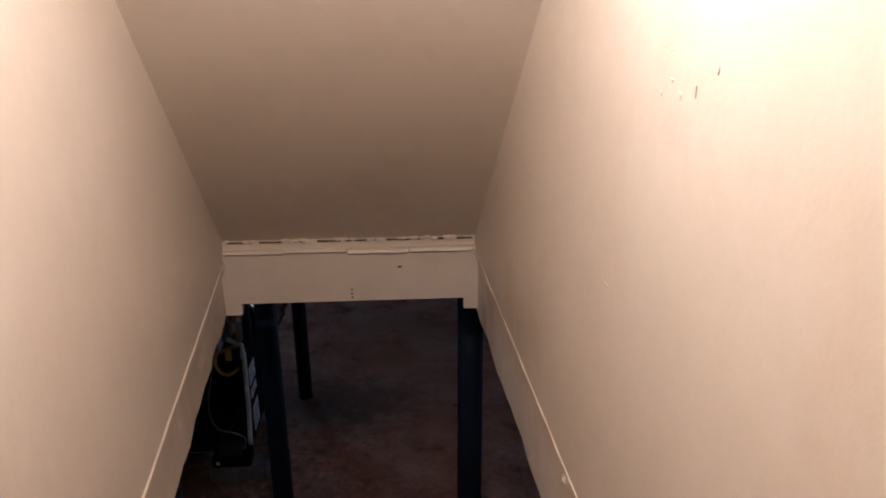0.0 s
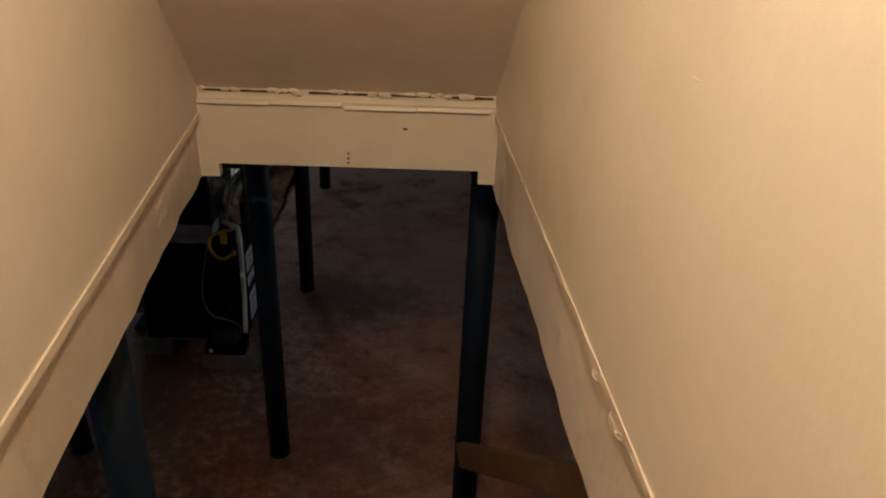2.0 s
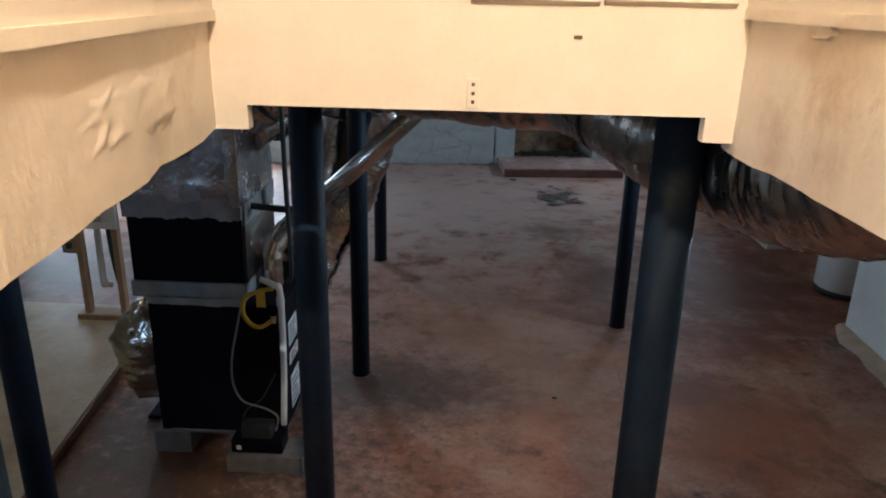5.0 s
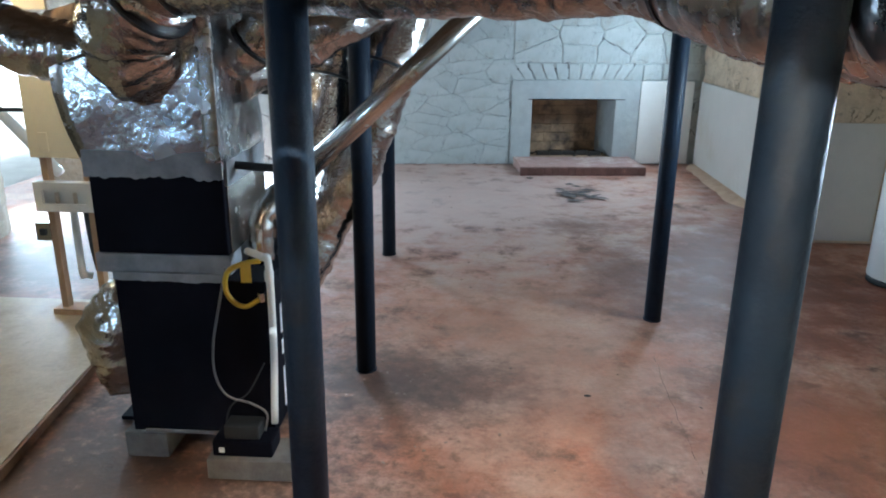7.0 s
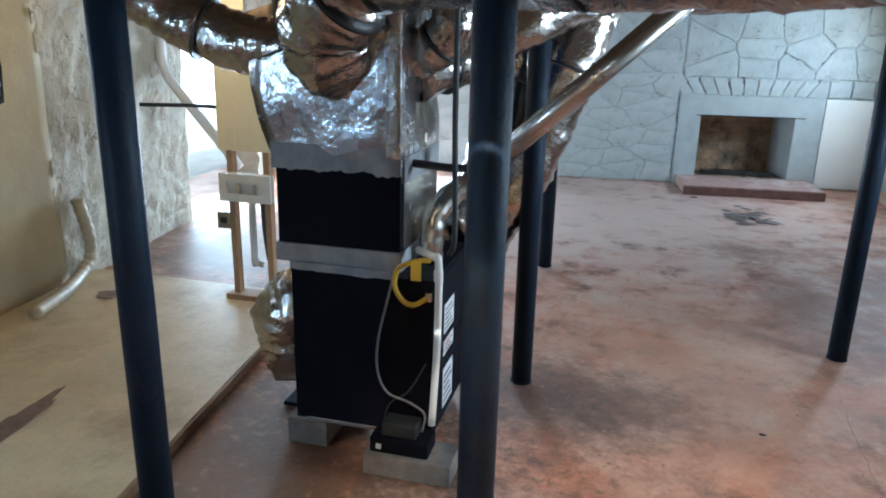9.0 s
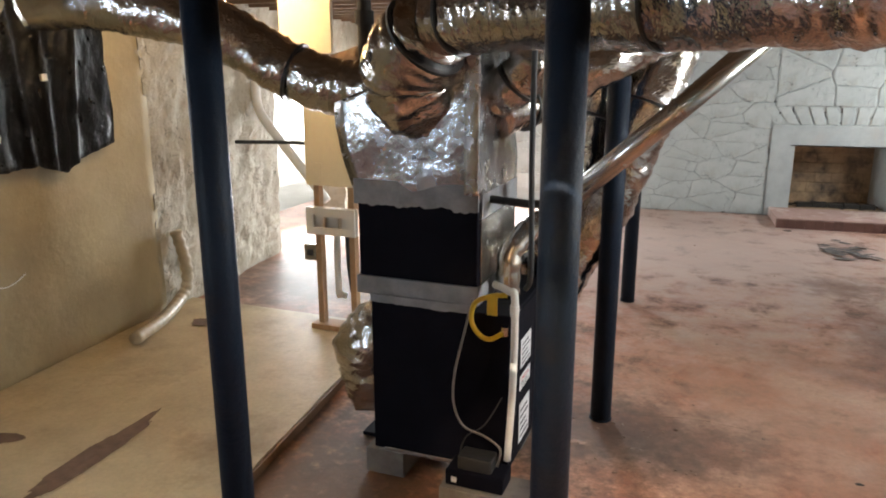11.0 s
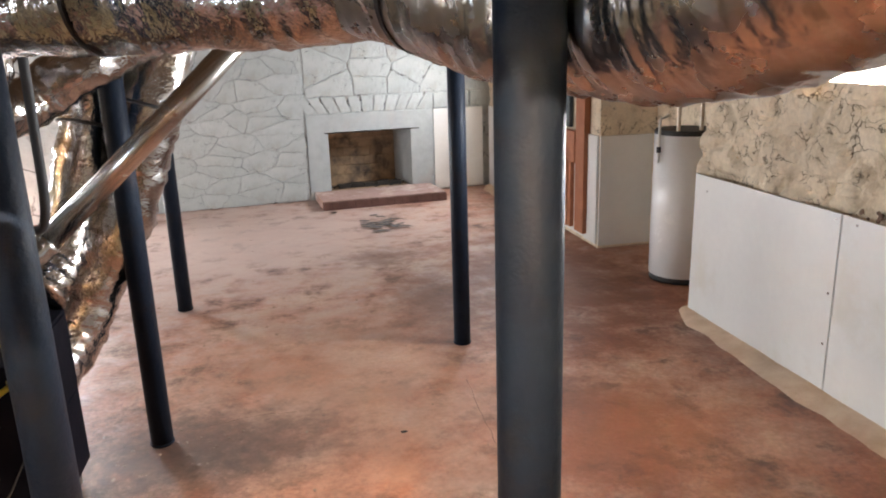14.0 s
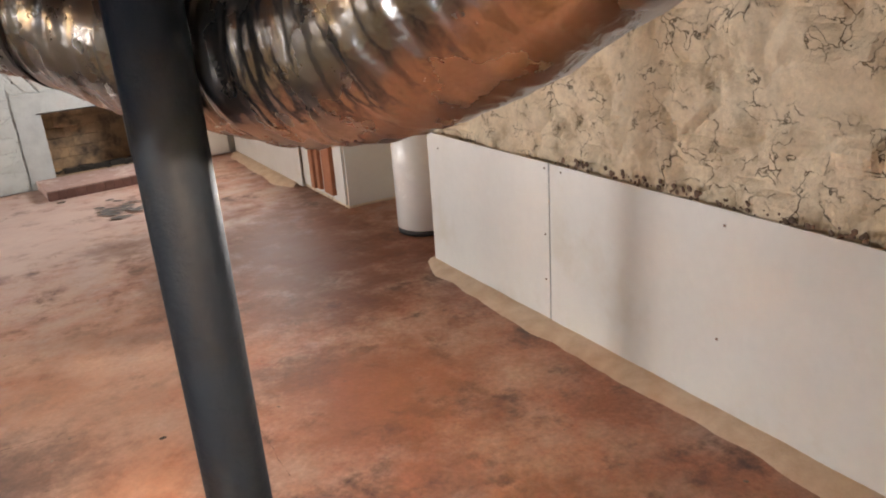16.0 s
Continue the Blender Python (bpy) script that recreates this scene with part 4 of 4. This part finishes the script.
part("relief_pipe", tube([(-0.2, -0.05, 1.40), (-0.275, -0.05, 1.37), (-0.278, -0.05, 1.02)], 0.012, 10, smooth=False), M_PVC, wh)
part("valve", cyl(-0.278, -0.05, 1.1, 1.15, 0.018, 12, 0.004), M_RUBBER, wh)
part("gate_valve", cyl(-0.16, -0.14, 1.62, 1.68, 0.03, 12, 0.006), M_COPPER, wh)
ex = thing("expansion_tank", "small dark blue expansion tank above the water heater", "tank", 3.42, 4.76, 1.72)
part("vessel", cyl(0, 0, 0, 0.3, 0.12, 24, 0.05), M_BLUE, ex, smooth=True)
part("nipple", cyl(0, 0, -0.06, 0.01, 0.015, 12), M_COPPER, ex)

# ---- furnace ----
fu = thing("furnace", "black steel furnace with grey taped seam, standing on concrete blocks", "furnace", -1.27, 2.3, 0.13)
U = Matrix.Translation((1.27, -2.3, -0.13))


def upart(name, bm, material, label="", parent=None, smooth=False):
    bmesh.ops.transform(bm, matrix=U, verts=bm.verts)
    return part(name, bm, material, parent or fu, label, smooth)


upart("body", box(-1.62, -0.95, 1.97, 2.62, 0.13, 0.885, 0.006), M_BLACK)
upart("base_flange", box(-1.56, -1.02, 1.955, 1.98, 0.13, 0.15, 0.002), M_GALV, "bare metal bottom flange")
upart("top_cabinet", box(-1.69, -1.115, 2.0, 2.58, 0.985, 1.36, 0.006), M_BLACK, "black coil cabinet")
upart("front_door_edge", box(-0.955, -0.945, 2.0, 2.6, 0.16, 0.5, 0.002), M_BLACK)
upart("front_door_upper", box(-0.955, -0.943, 2.0, 2.6, 0.52, 0.87, 0.002), M_BLACK)


def ragged(x0, x1, y, z0, z1, amp, seed, thick=0.012, n=60, low=True):
    """A smeared band with an uneven upper or lower edge, on a face that looks towards -y."""
    bm = bmesh.new()
    r = []
    for i in range(n + 1):
        x = x0 + (x1 - x0) * i / n
        e = amp * noise.noise(Vector((x * 9, seed, 0))) + amp * 0.6 * noise.noise(Vector((x * 30, seed, 2)))
        a, b = (z0 + e, z1) if low else (z0, z1 + e)
        r.append([bm.verts.new((x, yy, zz)) for yy, zz in ((y, a), (y - thick, a + 0.002), (y - thick, b), (y, b))])
    for p, q in zip(r, r[1:]):
        for k in range(4):
            bm.faces.new((p[k], p[(k + 1) % 4], q[(k + 1) % 4], q[k]))
    bm.faces.new(r[0]); bm.faces.new(list(reversed(r[-1])))
    bmesh.ops.recalc_face_normals(bm, faces=bm.faces)
    return bm


upart("seam_band", box(-1.70, -1.105, 1.985, 2.6, 0.905, 0.99, 0.004), M_MASTIC, "grey sealed seam band")
upart("mastic_smear", ragged(-1.62, -1.12, 1.972, 0.875, 0.915, 0.012, 3), M_MASTIC, "ragged grey mastic")
upart("mastic_smear", ragged(-1.705, -1.11, 2.002, 1.325, 1.44, 0.025, 6), M_MASTIC, "ragged grey mastic")
upart("mastic_side", box(-1.116, -1.10, 2.02, 2.57, 1.29, 1.40, 0.004), M_MASTIC)
upart("side_sheet", box(-1.116, -1.106, 2.03, 2.56, 0.99, 1.29, 0.001), M_GALV, "bare galvanised side")
for z0, z1, mm in ((0.58, 0.72, M_PAPER), (0.47, 0.54, M_PAPER), (0.20, 0.40, M_PAPER)):
    lab = upart("label", box(-0.9425, -0.940, 2.12, 2.30, z0, z1), mm, "white printed label")
    for k in range(5):
        zz = z0 + (z1 - z0) * (k + 0.6) / 6
        upart("print_line", box(-0.940, -0.9392, 2.14, 2.28 - 0.02 * (k % 3), zz, zz + (z1 - z0) * 0.06), M_REDPRINT if (z0 == 0.47 and k > 2) else M_PRINT, "", lab)
for i, (x0, x1, y0, y1) in enumerate(((-1.66, -1.46, 1.95, 2.35), (-1.22, -0.82, 1.80, 2.0), (-1.2, -1.0, 2.40, 2.62), (-1.66, -1.46, 2.40, 2.62))):
    h = 0.1 if i == 1 else 0.128
    blk = thing("concrete_block", "grey concrete block under the furnace" if i != 1 else "grey concrete block carrying the condensate pump", "block", (x0 + x1) / 2, (y0 + y1) / 2, 0, "concrete blocks")
    part("block", box(x0, x1, y0, y1, 0.0, h, 0.006, Matrix.Translation((-(x0 + x1) / 2, -(y0 + y1) / 2, 0))), M_CMU, blk)

# plenum of foil-faced board on the coil
pl = thing("supply_plenum", "foil-wrapped supply plenum with ragged grey mastic at its foot", "plenum", -1.42, 2.3, 1.36)
P = Matrix.Translation((1.42, -2.3, -1.36))
bm = bmesh.new()
n = 22
rings = []
for i in range(n + 1):
    t = i / n
    z = 1.36 + 0.76 * t
    x0, x1, y0, y1 = -1.70 - 0.07 * min(1, t * 2.4) + 0.26 * max(0, min(1, (t - 0.55) * 8)), -1.11 - 0.01 * t, 2.0 - 0.04 * min(1, t * 2), 2.58
    ring = []
    for k in range(48):
        a = k / 48 * 4
        e, f = int(a), a % 1
        c = ((x0, y0), (x1, y0), (x1, y1), (x0, y1))
        p, q = c[e], c[(e + 1) % 4]
        v = Vector((p[0] + (q[0] - p[0]) * f, p[1] + (q[1] - p[1]) * f, z))
        v += Vector((noise.noise(v * 6), noise.noise(v * 6 + Vector((3, 0, 0))), 0)) * 0.016
        ring.append(bm.verts.new(v))
    rings.append(ring)
for a, b in zip(rings, rings[1:]):
    for k in range(48):
        bm.faces.new((a[k], a[(k + 1) % 48], b[(k + 1) % 48], b[k]))
bm.faces.new(rings[-1])
bmesh.ops.transform(bm, matrix=P, verts=bm.verts)
part("box", bm, M_FOILFINE, pl, smooth=True)
# strip added to give the corner its vertical highlight
part("corner_tape", box(-1.165, -1.098, 1.948, 2.02, 1.40, 2.1, 0.014, P), M_FOILFINE, pl, "foil strip standing in for the highlight on the plenum corner")


def flex(name, label, pts, r, straps=(), seed=0, crumple=0.016, ribs=0.004, material=M_FOIL, segs=28, steps=14, pleat=0.0):
    o = Vector(pts[0])
    d = thing(name, label, "duct", *o, "foil flexible ducts")
    rel = [tuple(Vector(p) - o) for p in pts]
    part("jacket", tube(rel, r, segs, steps, crumple, ribs, seed, pleat=pleat), material, d, smooth=True)
    if callable(r):
        r = r(1.0)
    line = smooth_path(rel, 20)
    for s in straps:
        k = min(len(line) - 2, int(s * (len(line) - 1)))
        c, t = line[k], (line[k + 1] - line[max(0, k - 1)]).normalized()
        part("strap", tube([c - t * 0.006, c, c + t * 0.006], r + crumple * 0.8, 28, 1, smooth=False), M_STRAP, d, "black strap")
    return d


flex("elbow_duct", "bulging foil elbow on the plenum", [(-1.40, 2.16, 1.74), (-1.41, 2.0, 1.83), (-1.39, 1.90, 1.95), (-1.24, 1.82, 2.08)], lambda t: 0.185 - 0.04 * max(0, t - 0.6), (0.92,), 1, 0.02)
flex("trunk_duct", "large foil flexible duct slung under the joists", [(-1.2, 1.80, 2.11), (-0.9, 1.66, 2.125), (-0.5, 1.43, 2.12), (-0.1, 1.20, 2.115), (0.2, 1.03, 2.12), (0.40, 0.90, 2.15), (0.50, 0.82, 2.2)], 0.14, (0.05, 0.40, 0.9), 2, 0.010, 0.001, M_FOIL, 36, 36, 0.004)
flex("branch_duct", "sagging foil flexible duct running past the stairs", [(0.26, 1.06, 2.18), (0.42, 0.86, 2.12), (0.54, 0.67, 2.06), (0.645, 0.50, 2.04), (0.71, 0.33, 2.03), (0.765, 0.16, 2.055), (0.82, -0.01, 2.12), (0.88, -0.17, 2.22), (0.96, -0.36, 2.40)], 0.162, (0.14,), 3, 0.006, 0.001, M_FOILSOFT, 44, 32, 0.005)
flex("take_off_duct", "short foil duct elbow with a black band beside the plenum", [(-1.13, 2.25, 1.80), (-1.02, 2.22, 1.86), (-0.95, 2.22, 1.97), (-0.93, 2.3, 2.15)], 0.10, (0.35,), 9, 0.01)
flex("left_duct", "dark foil flexible duct rising towards the joists", [(-1.62, 2.25, 1.82), (-1.9, 2.25, 1.83), (-2.2, 2.2, 1.93), (-2.5, 2.1, 2.11), (-2.9, 1.95, 2.22), (-3.4, 1.9, 2.24)], 0.135, (0.35, 0.62), 4)
flex("rear_duct", "foil flexible duct from the plenum to the joists", [(-1.14, 2.3, 1.72), (-0.95, 2.62, 1.80), (-0.7, 2.7, 1.97), (-0.35, 3.1, 2.12), (0.2, 3.5, 2.14)], 0.11, (0.12,), 5)
flex("return_duct", "foil flexible return duct hanging down behind the furnace", [(-0.42, 3.3, 2.2), (-0.47, 3.2, 2.0), (-0.58, 3.1, 1.65), (-0.72, 3.05, 1.25), (-0.92, 2.95, 0.85), (-1.05, 2.8, 0.6), (-1.15, 2.6, 0.5)], 0.15, (0.3,), 6)
flex("second_return_duct", "slender foil duct hanging behind the furnace", [(-0.75, 3.1, 2.2), (-0.80, 3.1, 1.9), (-0.88, 3.0, 1.5), (-0.98, 2.85, 1.1), (-1.06, 2.6, 0.95)], 0.12, (0.4,), 7)
flex("return_boot", "round foil return boot at the furnace side", [(-1.56, 2.36, 0.56), (-1.70, 2.36, 0.57), (-1.80, 2.36, 0.52), (-1.82, 2.38, 0.38), (-1.78, 2.42, 0.20)], 0.19, (), 8, 0.03, 0.0)
# flat black plate added in place of the shadow beneath the boot
boot_shade = tagged(part("return_grate", box(-1.84, -1.64, 2.26, 2.6, 0.0, 0.022, 0.004), M_BLACK), "low black plate standing for the shadow under the return boot", "duct box")

# flue
fl = thing("flue_pipe", "straight galvanised flue pipe with a crimped joint and elbow", "flue pipe", -1.03, 2.2, 0.9)
G = Vector((-1.03, 2.2, 0.9))
part("pipe", tube([Vector(p) - G for p in ((-0.90, 2.36, 1.245), (-0.45, 2.40, 1.66), (0.05, 2.43, 2.13))], 0.05, 24, smooth=False), M_GALV, fl, smooth=True)
c0, c1 = Vector((-0.90, 2.36, 1.245)), Vector((0.05, 2.43, 2.13))
for s in (0.55, 0.58):
    c = c0.lerp(c1, s) - G
    t = (c1 - c0).normalized() * 0.006
    part("joint_ring", tube([c - t, c + t], 0.053, 24, smooth=False), M_GALV, fl)
elbow = [(-1.03, 2.2, 0.90), (-1.03, 2.2, 1.04), (-1.02, 2.22, 1.12), (-0.96, 2.30, 1.20), (-0.89, 2.36, 1.25)]
part("elbow", tube([Vector(p) - G for p in elbow], 0.056, 20, 5, 0, 0.003), M_GALV, fl, "segmented elbow", smooth=True)

# pipes and small parts round the furnace
rl = thing("refrigerant_line", "black insulated refrigerant line beside the plenum", "pipe", -0.88, 1.98, 1.1)
part("line", tube([(0, 0, 1.17), (0.0, 0.0, 0.5), (0.01, 0.0, 0.0), (-0.02, 0.04, -0.1)], 0.012, 10, 5), M_RUBBER, rl, smooth=True)
rl = thing("refrigerant_line", "black insulated line bent into the coil cabinet", "pipe", -0.80, 2.1, 1.36)
part("line", tube([(0.02, 0, 0.85), (0.015, 0, 0.4), (0.0, 0, 0.05), (-0.08, 0, 0.0), (-0.31, 0.04, 0.0)], 0.018, 12, 6), M_RUBBER, rl, smooth=True)
cd = thing("condensate_pipe", "white plastic condensate drain pipe", "pipe", -0.925, 1.94, 0.2)
part("pipe", tube([(-0.12, 0.1, 0.80), (-0.03, 0.02, 0.80), (0, 0, 0.77), (0.0, 0, 0.4), (-0.015, -0.01, 0.02)], 0.016, 14, 6), M_PVC, cd, smooth=True)
part("collar", cyl(0, 0, 0.70, 0.75, 0.020, 14, 0.003), M_PVC, cd)
gp = thing("gas_hose", "looped yellow gas hose with a paper tag", "hose", -1.03, 1.93, 0.92)
part("hose", tube([(0.06, 0.04, 0.06), (0.0, 0, 0.06), (-0.07, 0, 0.02), (-0.085, 0, -0.06), (-0.05, 0, -0.12), (0.0, 0, -0.135), (0.05, 0.02, -0.11)], 0.011, 12, 8), M_YELLOW, gp, smooth=True)
part("tag", box(-0.01, 0.035, -0.015, -0.012, -0.02, 0.07, 0.0), M_YELLOW, gp, "yellow paper tag")
part("nut", cyl(0.06, 0.025, -0.12, -0.08, 0.016, 6), M_GALV, gp)
pm = thing("condensate_pump", "small black condensate pump on a concrete block", "pump", -1.05, 1.90, 0.1)
part("tank", box(-0.15, 0.12, -0.07, 0.07, 0.0, 0.075, 0.008), M_BLACK, pm)
part("motor", box(-0.10, 0.06, -0.05, 0.05, 0.075, 0.14, 0.01), M_RUBBER, pm)
part("sticker", box(-0.12, -0.095, -0.0715, -0.070, 0.02, 0.045), M_PAPER, pm)
tb = thing("drain_tube", "thin grey vinyl drain tube on the furnace side", "tube", -1.12, 1.94, 0.95)
part("tube", tube([(0, 0.02, 0.0), (-0.03, 0, -0.15), (-0.075, 0, -0.35), (-0.08, 0, -0.5), (-0.03, -0.01, -0.6), (0.08, -0.02, -0.63), (0.15, -0.02, -0.68), (0.14, -0.03, -0.76)], 0.0055, 10, 8), M_TUBE, tb, smooth=True)
cb = thing("power_cord", "thin black power cord by the pump", "cord", -1.08, 1.93, 0.15)
part("cord", tube([(0.1, 0.03, 0.35), (0.03, 0.0, 0.22), (-0.06, 0, 0.14), (-0.08, -0.02, 0.02), (-0.02, -0.08, -0.04)], 0.004, 8, 8), M_RUBBER, cb)

# the furnace and all that hangs on it stand a little further in
for ob in bpy.data.objects:
    if ob.parent is None and ob.name.split(".")[0] in ("furnace", "concrete_block", "supply_plenum", "elbow_duct", "trunk_duct", "take_off_duct", "left_duct", "rear_duct", "return_duct", "second_return_duct", "return_boot", "return_grate", "flue_pipe", "refrigerant_line", "condensate_pipe", "gas_hose", "condensate_pump", "drain_tube", "power_cord"):
        ob.location.y += 0.05

# ---- board stand by the doorway ----
st = thing("board_stand", "bare wood stand carrying a cream board and a white valve box", "stand", -2.67, 3.56, 0.055)
for x in (-0.135, 0.135):
    part("leg", box(x - 0.022, x + 0.022, -0.03, 0.03, 0.03, 1.1, 0.003), M_WOOD, st)
part("foot", box(-0.20, 0.20, -0.07, 0.07, 0.0, 0.04, 0.004), M_WOOD, st)
part("valve_box", boxes([(-0.19, 0.19, -0.09, -0.07, 0.86, 0.91), (-0.19, 0.19, -0.09, -0.07, 0.72, 0.77), (-0.19, -0.14, -0.09, -0.07, 0.77, 0.86), (0.14, 0.19, -0.09, -0.07, 0.77, 0.86), (-0.19, 0.19, -0.045, -0.034, 0.72, 0.91), (-0.15, 0.15, -0.07, -0.045, 0.72, 0.735)]), M_PVC, st, "white plastic valve box")
for x in (-0.06, 0.06):
    part("valve", cyl(x, -0.06, 0.735, 0.84, 0.013, 10, 0.003), M_COPPER, st, "brass valve")
part("board", box(-0.20, 0.18, -0.05, -0.032, 1.06, 1.72, 0.003), M_CREAMBOARD, st)
part("outlet_plate", box(-0.13, -0.07, -0.056, -0.05, 1.10, 1.22, 0.003), M_CREAMBOARD, st)
part("drain_pipe", tube([(0.0, 0.0, 0.73), (0.0, 0.0, 0.3), (0.0, 0.03, 0.26), (0.04, 0.05, 0.24)], 0.024, 12, 5), M_PVC, st, smooth=True)
part("hanging_hose", tube([(0.09, -0.02, 0.75), (0.10, -0.02, 0.5), (0.11, 0.0, 0.3)], 0.016, 10, 5), M_RUBBER, st)
hb = tagged(part("hanging_board", box(-2.9, -2.52, 3.32, 3.35, 2.0, 2.62, 0.003), M_CREAMBOARD), "cream painted board fixed to the joists", "board")
dp = thing("drain_pipe", "white plastic drain pipe elbowing down the stone pier", "pipe", -4.37, 5.1, 1.78)
part("pipe", tube([(0, 0, 0.6), (0, 0, 0.0), (0.01, 0.0, -0.22), (0.09, 0.0, -0.38), (0.43, 0.0, -0.77), (0.75, -0.05, -1.1)], 0.045, 16, 6), M_PVC, dp, smooth=True)
bp2 = thing("black_pipe", "thin black pipe across the doorway", "pipe", -4.34, 4.7, 1.24)
part("pipe", tube([(0, 0, 0), (0.7, 0.1, 0.0), (1.3, -0.5, -0.02)], 0.017, 10, 6), M_RUBBER, bp2)
hs = thing("corrugated_hose", "dirty white corrugated hose lying on the slab", "hose", -4.12, 3.6, 0.06)
part("hose", tube([(0.0, -0.02, 0.60), (0.02, 0.03, 0.35), (0.02, 0.03, 0.16), (0.05, -0.1, 0.07), (0.19, -0.45, 0.045), (0.30, -0.85, 0.045)], 0.045, 16, 14, 0, 0.004), M_HOSE, hs, smooth=True)
vb = thing("small_box", "small grey metal outlet box fixed to the stand leg", "box", -2.877, 3.56, 0.56)
part("case", box(-0.05, 0.05, -0.03, 0.03, 0, 0.12, 0.005), M_GALV, vb)
part("knob", box(-0.02, 0.02, -0.04, -0.03, 0.04, 0.08), M_RUBBER, vb)

# ---- tarp over the left window ----
tp = thing("plastic_sheet", "torn black plastic sheet hanging over a bright window", "plastic sheet", left_at(2.45), 2.45, 1.36)
bm = bmesh.new()
nx, nz = 40, 34
hem = ((0.0, -0.03), (0.32, -0.02), (0.54, -0.09), (0.63, -0.03), (1.0, 0.06))
grid = []
for i in range(nx + 1):
    col = []
    u = i / nx
    for (u0, h0), (u1, h1) in zip(hem, hem[1:]):
        if u0 <= u <= u1:
            low = h0 + (h1 - h0) * (u - u0) / (u1 - u0)
    low += 0.012 * noise.noise(Vector((u * 17, 4, 0)))
    for j in range(nz + 1):
        v = j / nz
        left = 0.15 + 0.55 * max(0, v - 0.4)
        y = -0.58 + left + u * (1.12 - left) + 0.012 * noise.noise(Vector((v * 11, 1, u)))
        z = low + v * (1.14 - low)
        off = 0.055 + 0.022 * noise.noise(Vector((u * 6, v * 2.5, 0))) + 0.012 * noise.noise(Vector((u * 20, v * 7, 3)))
        for fold, slant in ((-0.20, 0.10), (0.0, 0.02), (0.26, -0.12)):
            off += 0.028 * math.exp(-(((y - fold - slant * (0.6 - v)) / 0.022) ** 2))
        col.append(bm.verts.new((0.07 * -y + off + 0.02, y, z)))
    grid.append(col)
for a, b in zip(grid, grid[1:]):
    for j in range(nz):
        bm.faces.new((a[j], b[j], b[j + 1], a[j + 1]))
bmesh.ops.solidify(bm, geom=bm.faces[:], thickness=0.003)
part("sheet", bm, M_TARP, tp, smooth=True)
for y, z, w, turn in ((-0.02, 0.50, 0.04, 0.1), (-0.40, 0.35, 0.06, 0.3), (-0.40, 0.17, 0.04, -0.2)):
    m = Matrix.Translation((0.07 * -y + 0.115, y, z)) @ Matrix.Rotation(turn, 4, "X")
    part("tape_patch", box(-0.012, 0.006, -w / 2, w / 2, -0.02, 0.02, 0.002, m), M_PVC, tp, "white tape patch")
wp = thing("overhead_pipe", "white plastic pipe running under the joists", "pipe", -3.9, 2.6, 2.38)
part("pipe", tube([(-0.4, -1.2, 0.02), (0.0, 0.0, 0.0), (0.3, 0.5, 0.0)], 0.035, 14, 5), M_PVC, wp, smooth=True)
cs = thing("clear_cable", "loop of thin clear cable on the plaster wall", "cable", left_at(2.02) + 0.03, 2.02, 0.76)
part("cable", tube([(0.01, -0.15, 0.12), (0.01, -0.12, -0.03), (0.005, -0.02, -0.09), (0.0, 0.07, -0.085), (-0.005, 0.15, -0.05)], 0.004, 8, 8), M_PVC, cs)

vp = thing("cast_iron_pipe", "dark cast iron pipe dropping from the joists", "pipe", -2.12, 3.0, 1.95)
part("pipe", cyl(0, 0, 0.0, 0.67, 0.04, 20), M_SOOT, vp, smooth=False)
part("hub", cyl(0, 0, 0.2, 0.28, 0.055, 20, 0.006), M_SOOT, vp)
part("branch", tube([(0, 0, 0.05), (-0.25, 0.25, 0.02), (-0.6, 0.7, 0.0)], 0.05, 16, 4), M_JOIST, vp, "rusty brown branch pipe", smooth=True)

# ---- bulbs ----
for nm, x, y, z, top in (("stair_bulb", 0.21, -1.75, 3.71, 4.02), ("cellar_bulb", -3.0, 2.95, 2.40, 2.62)):
    b = thing(nm, "bare warm light bulb in a plain socket", "light bulb", x, y, z)
    bm = bmesh.new()
    bmesh.ops.create_uvsphere(bm, u_segments=16, v_segments=10, radius=0.03)
    gl = part("glass", bm, M_BULB, b, smooth=True)
    gl.visible_shadow = False
    part("socket", cyl(0, 0, 0.028, 0.075, 0.02, 16, 0.003), M_PVC, b)
    part("cord", cyl(0, 0, 0.07, top - z, 0.005, 8), M_RUBBER, b)
